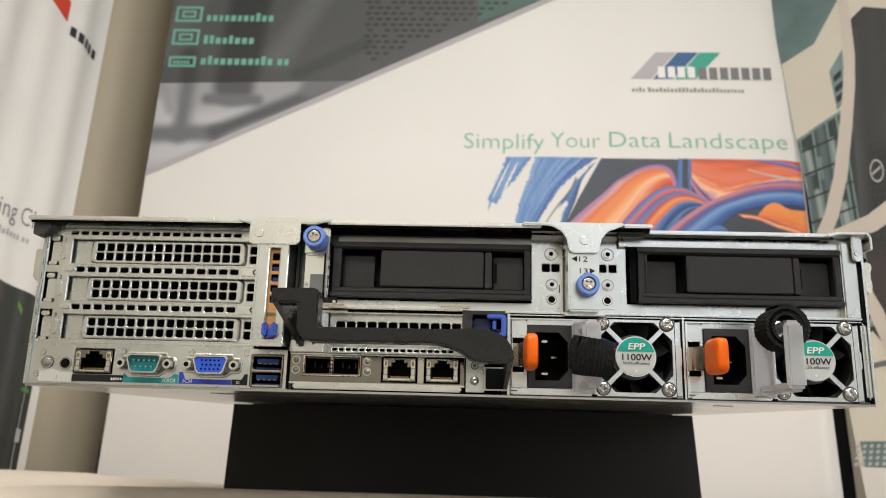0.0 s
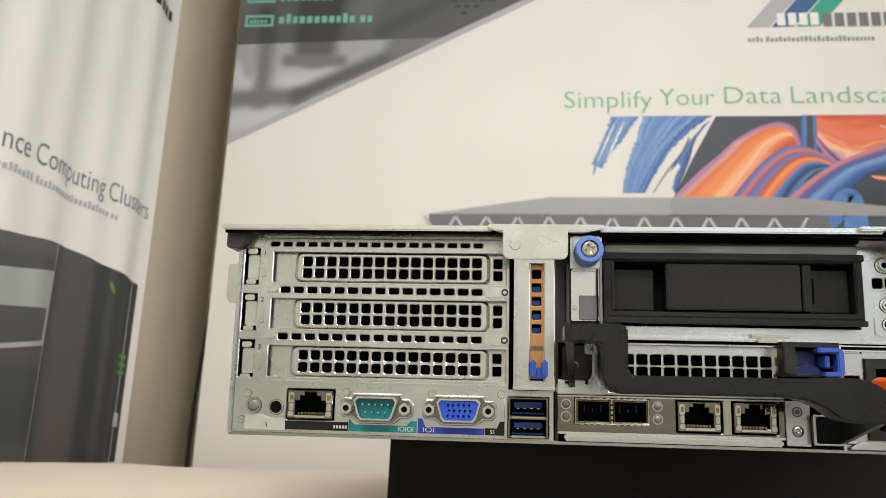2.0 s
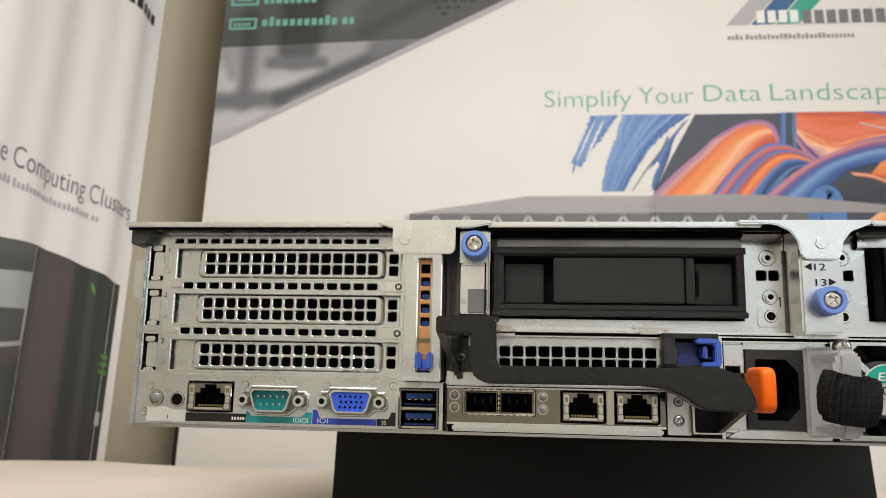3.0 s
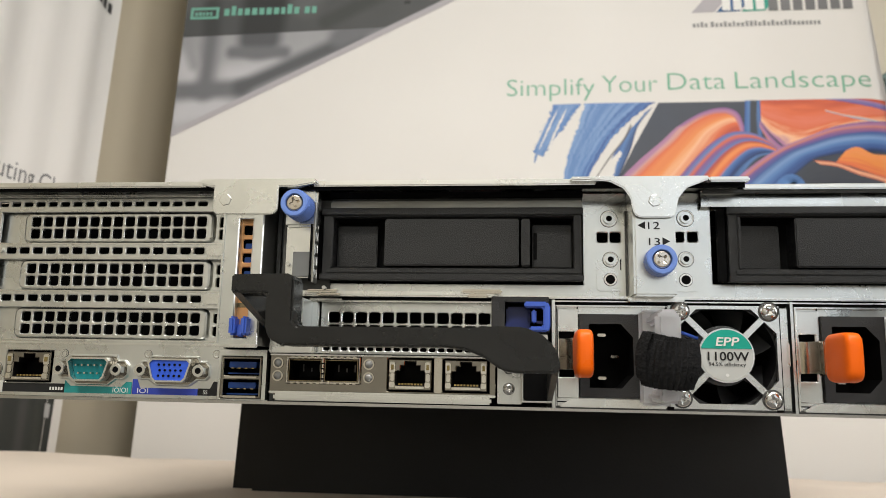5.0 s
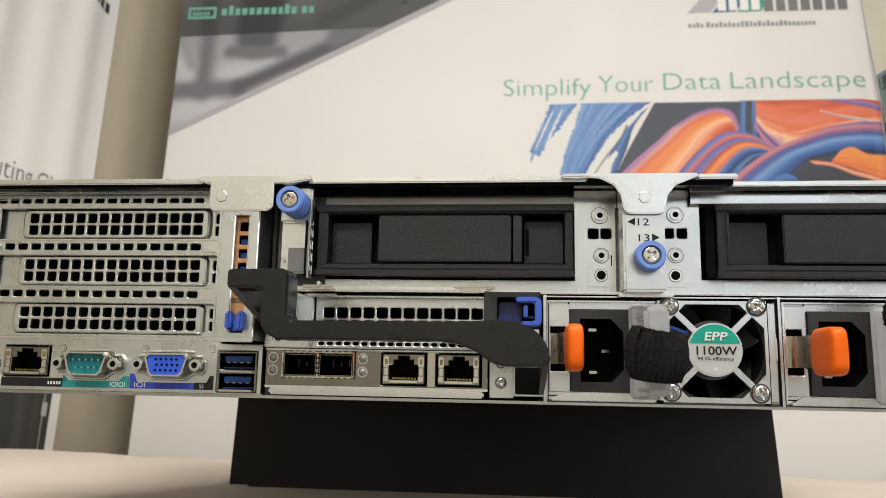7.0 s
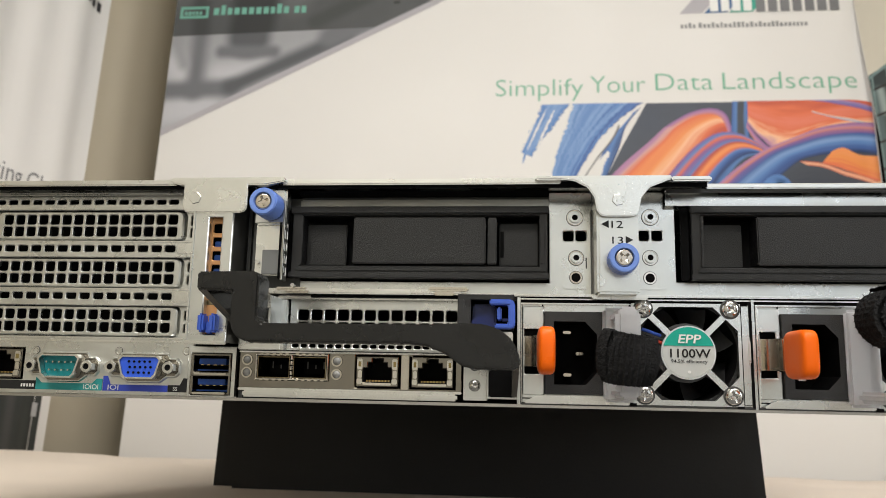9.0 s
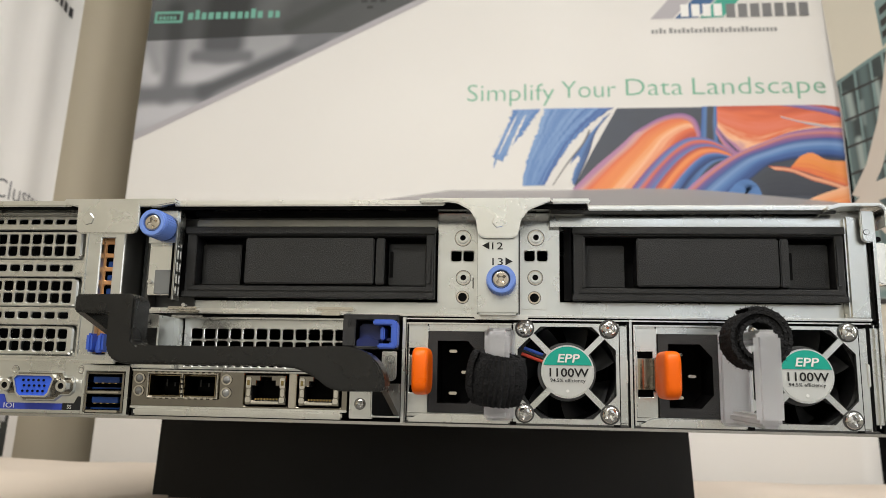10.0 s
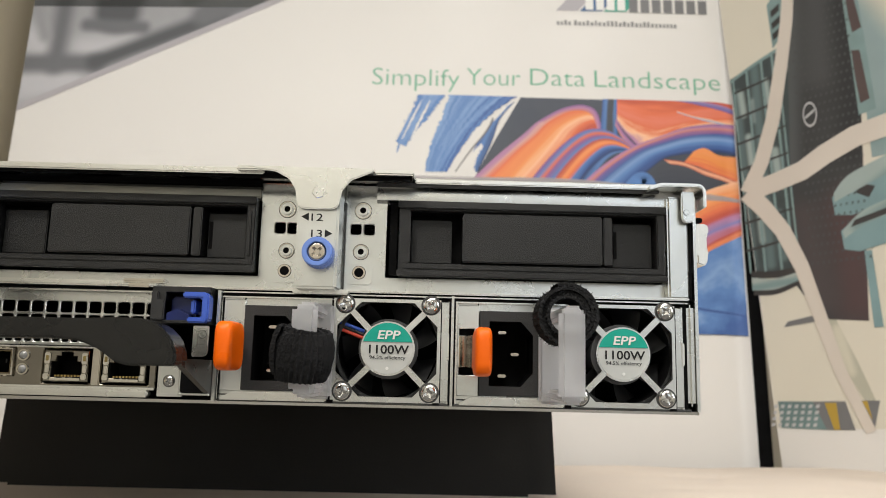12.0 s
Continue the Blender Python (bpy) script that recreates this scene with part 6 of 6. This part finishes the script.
def power_supply(o, wires, reach):
    """o: the left edge of the bay; reach: how far the cable bracket stands out."""
    ps = part("power_supply", platec(B(), o + 1.2, o + 88.6, 1.6, 40.4, 0.6, 1.6, [(o + 10.4, o + 34.0, 5.2, 37.0), (o + 44.6, o + 84.6, 3.6, 39.9), (o + 2.4, o + 8.8, 12, 31)]), STEEL, server, "hot-plug power supply with a steel face")
    part("edge", box(B(), o + 1.0, o + 1.8, -1.0, 60, 1.4, 40.4, 0.3), LIDM, ps)
    part("edge", box(B(), o + 87.6, o + 88.4, -0.8, 60, 1.4, 40.4, 0.3), LIDM, ps)
    part("edge", box(B(), o + 1, o + 44, -1.0, 0.8, 39.9, 40.5, 0.2), LIDM, ps)
    part("fold", prism(B(), [(o + 2.6, 1.5), (o + 42.4, 1.5), (o + 42.8, 3.0), (o + 42.8, 4.8), (o + 7.6, 4.6), (o + 2.6, 2.2)], -2.4, 0.4, 0.4), LIDM, ps)
    part("notch", box(B(), o + 42.8, o + 45.2, -2.0, 0.4, 1.2, 2.4), DEEP, ps)
    part("notch", box(B(), o + 82.6, o + 85.0, -1.8, 0.4, 1.2, 2.0), DEEP, ps)
    part("side_sheet", platec(B(), o + 84.8, o + 88.4, 2.4, 40.0, -0.9, -0.3, [], (), 0.25), STEEL, ps)
    part("side_tab", prism(B(), [(o + 87.6, 17.6), (o + 88.6, 18.4), (o + 88.6, 26.4), (o + 87.6, 27.2)], -1.5, -0.6, 0.2), LIDM, ps)
    part("face_step", platec(B(), o + 1.9, o + 10.2, 4.8, 39.2, -0.4, 0.5, [(o + 2.6, o + 8.4, 27.5, 30.2), (o + 2.6, o + 8.4, 12.7, 15.6)], (), 0.25), STEEL, ps)
    # near-black strips put the shade of the joints into the face
    part("gap_shade", box(B(), o + 9.6, o + 10.0, 0.2, 0.8, 36, 40.6), DEEP, ps)
    part("gap_shade", box(B(), o + 84.9, o + 85.4, -1.2, 0.5, 2.0, 40.2), DEEP, ps)
    part("gap_shade", box(B(), o + 43.2, o + 43.8, -0.9, 0.5, 2.0, 40.6), DEEP, ps)
    part("gap_shade", box(B(), o + 1.8, o + 34, -0.2, 0.5, 3.2, 3.6), DEEP, ps)
    # mains inlet
    ch = 5.0
    hole = [(o + 14.0, 33.2), (o + 14.0, 8.8), (o + 26.0, 8.8), (o + 30.6, 8.8 + ch), (o + 30.6, 33.2 - ch), (o + 26.0, 33.2)]
    outer = [(o + 10.4, 37.0), (o + 10.4, 5.2), (o + 26.0, 5.2), (o + 34.2, 5.2), (o + 34.2, 37.0), (o + 26.0, 37.0)]
    bm = B()
    fo = [bm.verts.new((x, -2.2, z)) for x, z in outer]
    bo = [bm.verts.new((x, 2.5, z)) for x, z in outer]
    fi = [bm.verts.new((x, -2.2, z)) for x, z in hole]
    for i in range(6):
        n = (i + 1) % 6
        bm.faces.new((fo[i], fo[n], fi[n], fi[i]))
        bm.faces.new((fo[i], bo[i], bo[n], fo[n]))
    inlet = part("mains_inlet", bm, INLETM, ps, "black three-pin mains inlet")
    # well in near-black, so the inlet's inner shade sits in the colour
    bm = B()
    fi = [bm.verts.new((x, -2.1, z)) for x, z in hole]
    bi = [bm.verts.new((x, 17, z)) for x, z in hole]
    for i in range(6):
        bm.faces.new((fi[i], fi[(i + 1) % 6], bi[(i + 1) % 6], bi[i]))
    bm.faces.new(bi)
    part("inlet_well", bm, DEEP, inlet)
    for x, z in ((o + 19.6, 29.4), (o + 24.6, 21.0), (o + 19.6, 12.6)):
        part("pin", box(B(), x - 1.6, x + 1.6, 6, 17, z - 0.6, z + 0.6, 0.3), BRIGHT, ps)
    # release lever
    part("lever_slot", box(B(), o + 2.4, o + 9.0, 3.0, 4.0, 8, 33), DEEP, ps)
    bm = B()
    spring = [(o + 2.6, -0.4), (o + 4.0, -1.0), (o + 5.6, -3.0), (o + 6.8, -6.5), (o + 7.6, -11.5)]
    rails_ = [[bm.verts.new((x + d, y + e, z)) for x, y in spring] for d, e, z in ((0, 0, 15.6), (0, 0, 27.4), (0.6, 0.5, 27.4), (0.6, 0.5, 15.6))]
    for a, b in zip(rails_, rails_[1:] + rails_[:1]):
        for i in range(4):
            bm.faces.new((a[i], a[i + 1], b[i + 1], b[i]))
    part("lever", bm, HEADM, ps, "sprung steel release lever", smooth=True)
    part("release_tab", blob(B(), o + 7.0, o + 13.4, -31, -10, 12.4, 29.6, 0.40), ORANGE, ps, "orange plastic release tab", smooth=True)
    part("tab_stem", box(B(), o + 7.0, o + 9.6, -12, -5, 15, 27.5, 0.4), BRIGHT, ps)
    # fan guard
    cx, cz = o + 65.1, 21.9
    x0, x1, z0, z1, c = o + 45.6, o + 83.8, 3.8, 39.4, 9.0
    oct_ = [(x0, z0 + c), (x0 + c, z0), (x1 - c, z0), (x1, z0 + c), (x1, z1 - c), (x1 - c, z1), (x0 + c, z1), (x0, z1 - c)]
    X0, X1, Z0, Z1 = o + 44.0, o + 85.0, 1.8, 40.7
    rect = [(X0, z0 + c), (x0 + c, Z0), (x1 - c, Z0), (X1, z0 + c), (X1, z1 - c), (x1 - c, Z1), (x0 + c, Z1), (X0, z1 - c)]
    cor = {0: (X0, Z0), 2: (X1, Z0), 4: (X1, Z1), 6: (X0, Z1)}
    bm = B()
    fo = [bm.verts.new((x, -1.4, z)) for x, z in rect]
    fi = [bm.verts.new((x, -1.4, z)) for x, z in oct_]
    bi = [bm.verts.new((x, 0.6, z)) for x, z in oct_]
    for i in range(8):
        n = (i + 1) % 8
        f = [fo[i], fo[n], fi[n], fi[i]]
        if i in cor:
            f.insert(1, bm.verts.new((cor[i][0], -1.4, cor[i][1])))
        bm.faces.new(f)
        bm.faces.new((fi[i], fi[n], bi[n], bi[i]))
    guard = part("fan_guard", bm, STEEL, ps, "stamped steel fan guard")
    for a in (45, 135, 225, 315):
        m = Matrix.Translation((cx, 0, cz)) @ Matrix.Rotation(radians(-a), 4, "Y") @ Matrix.Translation((15.5, -0.9, 0))
        bm = B()
        bmesh.ops.create_cube(bm, size=1, matrix=m @ Matrix.Diagonal((14, 1.0, 2.3, 1)))
        part("spoke", bm, STEEL, ps)
    part("hub_plate", rod(B(), cx, -1.6, -0.2, cz, 10.3, 48), STEEL, ps, smooth=True)
    part("hub_sticker", rod(B(), cx, -1.9, -1.6, cz, 9.7, 48), LABELGREY, ps, "grey and green rating sticker")
    cap = [(cx + 9.7 * math.cos(radians(a)), cz + 9.7 * math.sin(radians(a))) for a in range(15, 166, 6)]
    part("sticker_cap", prism(B(), cap, -2.1, -1.9), LABELGREEN, ps, "green sticker band")
    words("rating", "EPP", cx, -2.4, cz + 3.6, 4.6, WHITEINK, ps, width=8.8, shear=0.15, thin=0.018)
    words("rating", "1100W", cx, -2.2, cz - 1.9, 4.6, INK, ps, width=15.2, thin=0.016)
    words("rating", "94.5% efficiency", cx, -2.2, cz - 4.0, 1.9, INK, ps, width=13.6, thin=0.008)
    part("sticker_dot", rod(B(), cx, -2.1, -1.9, cz - 7.4, 0.6, 12), WHITEINK, ps)
    for k, (x, z) in enumerate(((o + 48.4, 38.6), (o + 81.2, 38.6), (o + 48.4, 5.7), (o + 81.2, 5.7))):
        screw(x, z, -1.4, ps, 3.3, 17 + 31 * k)
    # fan
    well = part("fan_well", ring(B(), cx, 1.7, 30, cz, 20.6, 19.2, 40), BLACK, ps)
    part("fan_back", rod(B(), cx, 28, 29, cz, 20), DEEP, well)
    part("fan_motor", rod(B(), cx, 3, 26, cz, 11.5, 36, 11), FANM, well, smooth=True)
    for k in range(7):
        bm = B()
        for i in range(5):
            rr = 11 + 8.0 * i / 4
            for yy in (5, 18):
                a = radians(k * 360 / 7 + (yy - 5) * 2.4 + i * 3)
                bm.verts.new((cx + rr * math.cos(a), yy, cz + rr * math.sin(a)))
        bm.verts.ensure_lookup_table()
        for i in range(4):
            bm.faces.new((bm.verts[2 * i], bm.verts[2 * i + 1], bm.verts[2 * i + 3], bm.verts[2 * i + 2]))
        r = bmesh.ops.solidify(bm, geom=bm.faces[:], thickness=0.8)
        part("blade", bm, FANM, well, smooth=True)
    if wires:
        for k, m_ in enumerate((BLUE, BLACK, PRED)):
            m = Matrix.Translation((o + 50.5 + k * 0.5, 2.4, 30.2 - 1.5 * k)) @ Matrix.Rotation(radians(20), 4, "Y") @ Matrix.Rotation(radians(90), 4, "Y")
            bm = B()
            bmesh.ops.create_cone(bm, cap_ends=True, segments=10, radius1=0.7, radius2=0.7, depth=11, matrix=m)
            part("fan_wire", bm, m_, ps)
    # frosted cable bracket: a closed loop standing out of the face
    loop = part("cable_bracket", box(B(), o + 32.6, o + 44.6, -4.6, -1.5, 2.6, 38.6, 1.2, 3), CLEAR, ps, "frosted clear plastic cable bracket", smooth=True)
    part("loop_front", box(B(), o + 33.8, o + 42.6, -reach, 3.6 - reach, 5.2, 35.6, 1.75, 4), CLEAR, loop, smooth=True)
    part("loop_arm", box(B(), o + 35.2, o + 42.4, 2 - reach, -4.0, 32.2, 36.6, 1.4, 3), CLEAR, loop, smooth=True)
    part("loop_arm", box(B(), o + 35.2, o + 42.4, 2 - reach, -4.0, 4.2, 8.4, 1.4, 3), CLEAR, loop, smooth=True)
    return ps


power_supply(33.4, True, 33)
power_supply(123.0, False, 44)
part("divider_wall", box(B(), 122.4, 123.4, -2.0, 60, 1.0, 42.4), STEEL, server)
part("bay_strip", box(B(), 212.7, 215.6, -2.0, 1.0, 3.0, 41.4, 1.2, 4), STEEL, server)
part("bay_strip", box(B(), 34.6, 214, -1.0, 60, 0.9, 1.9, 0.3), DARKSTEEL, server)
# near-black strips for the shade in gaps and under the lid lip
part("gap_shade", box(B(), 34.6, 214, 0.6, 1.4, 40.4, 43.0), DEEP, server)
part("gap_shade", box(B(), 121.7, 122.4, -1.6, 0.5, 1.4, 41.6), DEEP, server)
part("gap_shade", box(B(), 123.5, 124.2, -0.7, 0.5, 1.4, 41.6), DEEP, server)
part("gap_shade", box(B(), 34.4, 35.2, -0.8, 0.5, 1.4, 41.6), DEEP, server)
part("gap_shade", box(B(), 211.6, 212.7, -0.6, 0.5, 1.4, 42.0), DEEP, server)
part("gap_shade", box(B(), -221, 106, -9.6, -8.6, 85.2, 87.1), DEEP, server)
part("gap_shade", box(B(), 106, 203, -1.6, -0.6, 86.4, 87.1), DEEP, server)
part("gap_shade", box(B(), 214.4, 215.0, -1.6, 0.5, 43, 84), DEEP, server)
part("gap_shade", box(B(), -80.2, -79.4, -1.0, 0.5, 1.4, 21), DEEP, server)
part("gap_shade", box(B(), -78.0, 12, -0.9, 0.2, 4.4, 5.0), DEEP, server)
part("gap_shade", box(B(), -78.0, 12, -0.9, -0.3, 19.6, 20.1), DEEP, server)


# ---- hook-tape straps, wound round the brackets ----
def strap(label, turns, r0, gap, width, m, bulge=0.0, rib=1.7):
    """A fuzzy tape wound into a spiral; its axis is the local z."""
    bm = B()
    n = int(turns * 60)
    rnd = random.Random(5)
    m_ = 11
    old = None
    for i in range(n + 1):
        a = 2 * math.pi * i / 60
        r = r0 + gap * a / (2 * math.pi)
        sec = []
        for j in range(m_ + 2):
            if j in (0, m_ + 1):
                q, dz = r, -0.5 if j == 0 else 0.5
            else:
                dz = -0.5 + (j - 1) / (m_ - 1)
                q = r + gap * 0.85 + bulge * (1 - (2 * dz) ** 2) + rib * (0.28 if i % 2 else -0.22) + rnd.uniform(-0.2, 0.2)
            sec.append(bm.verts.new((q * math.cos(a), q * math.sin(a), dz * width * (1 + rnd.uniform(-0.02, 0.02)) + 0.9 * math.sin(a * 0.5))))
        if old:
            for j in range(m_ + 2):
                k = (j + 1) % (m_ + 2)
                bm.faces.new((old[j], old[k], sec[k], sec[j]))
        old = sec
    # tufts
    for v in list(bm.verts)[::2]:
        d = Vector((v.co.x, v.co.y, 0)).normalized()
        s = Vector((-d.y, d.x, 0))
        base = v.co.copy()
        tip = base + d * rnd.uniform(0.3, 0.9) + Vector((rnd.uniform(-0.4, 0.4), rnd.uniform(-0.4, 0.4), rnd.uniform(-0.5, 0.5)))
        bm.faces.new([bm.verts.new(p) for p in (base - s * 0.18, base + s * 0.18, tip)])
    ob = part("cable_strap", bm, VELCRO, server, label)
    ob.matrix_basis = m
    return ob


strap("black fuzzy hook-tape strap wound round a clear bracket", 2.6, 4.6, 1.4, 16.2, Matrix.Translation((0.0716, -0.0310, 0.0186)) @ Matrix.Rotation(radians(6), 4, "Y") @ Matrix.Rotation(radians(8), 4, "X"), 1.5)
strap("black fuzzy hook-tape strap coiled into a roll", 3.3, 5.2, 1.42, 15.0, Matrix.Translation((0.1606, -0.0300, 0.0338)) @ Matrix.Rotation(radians(90), 4, "X"), 0.0, 0.4)
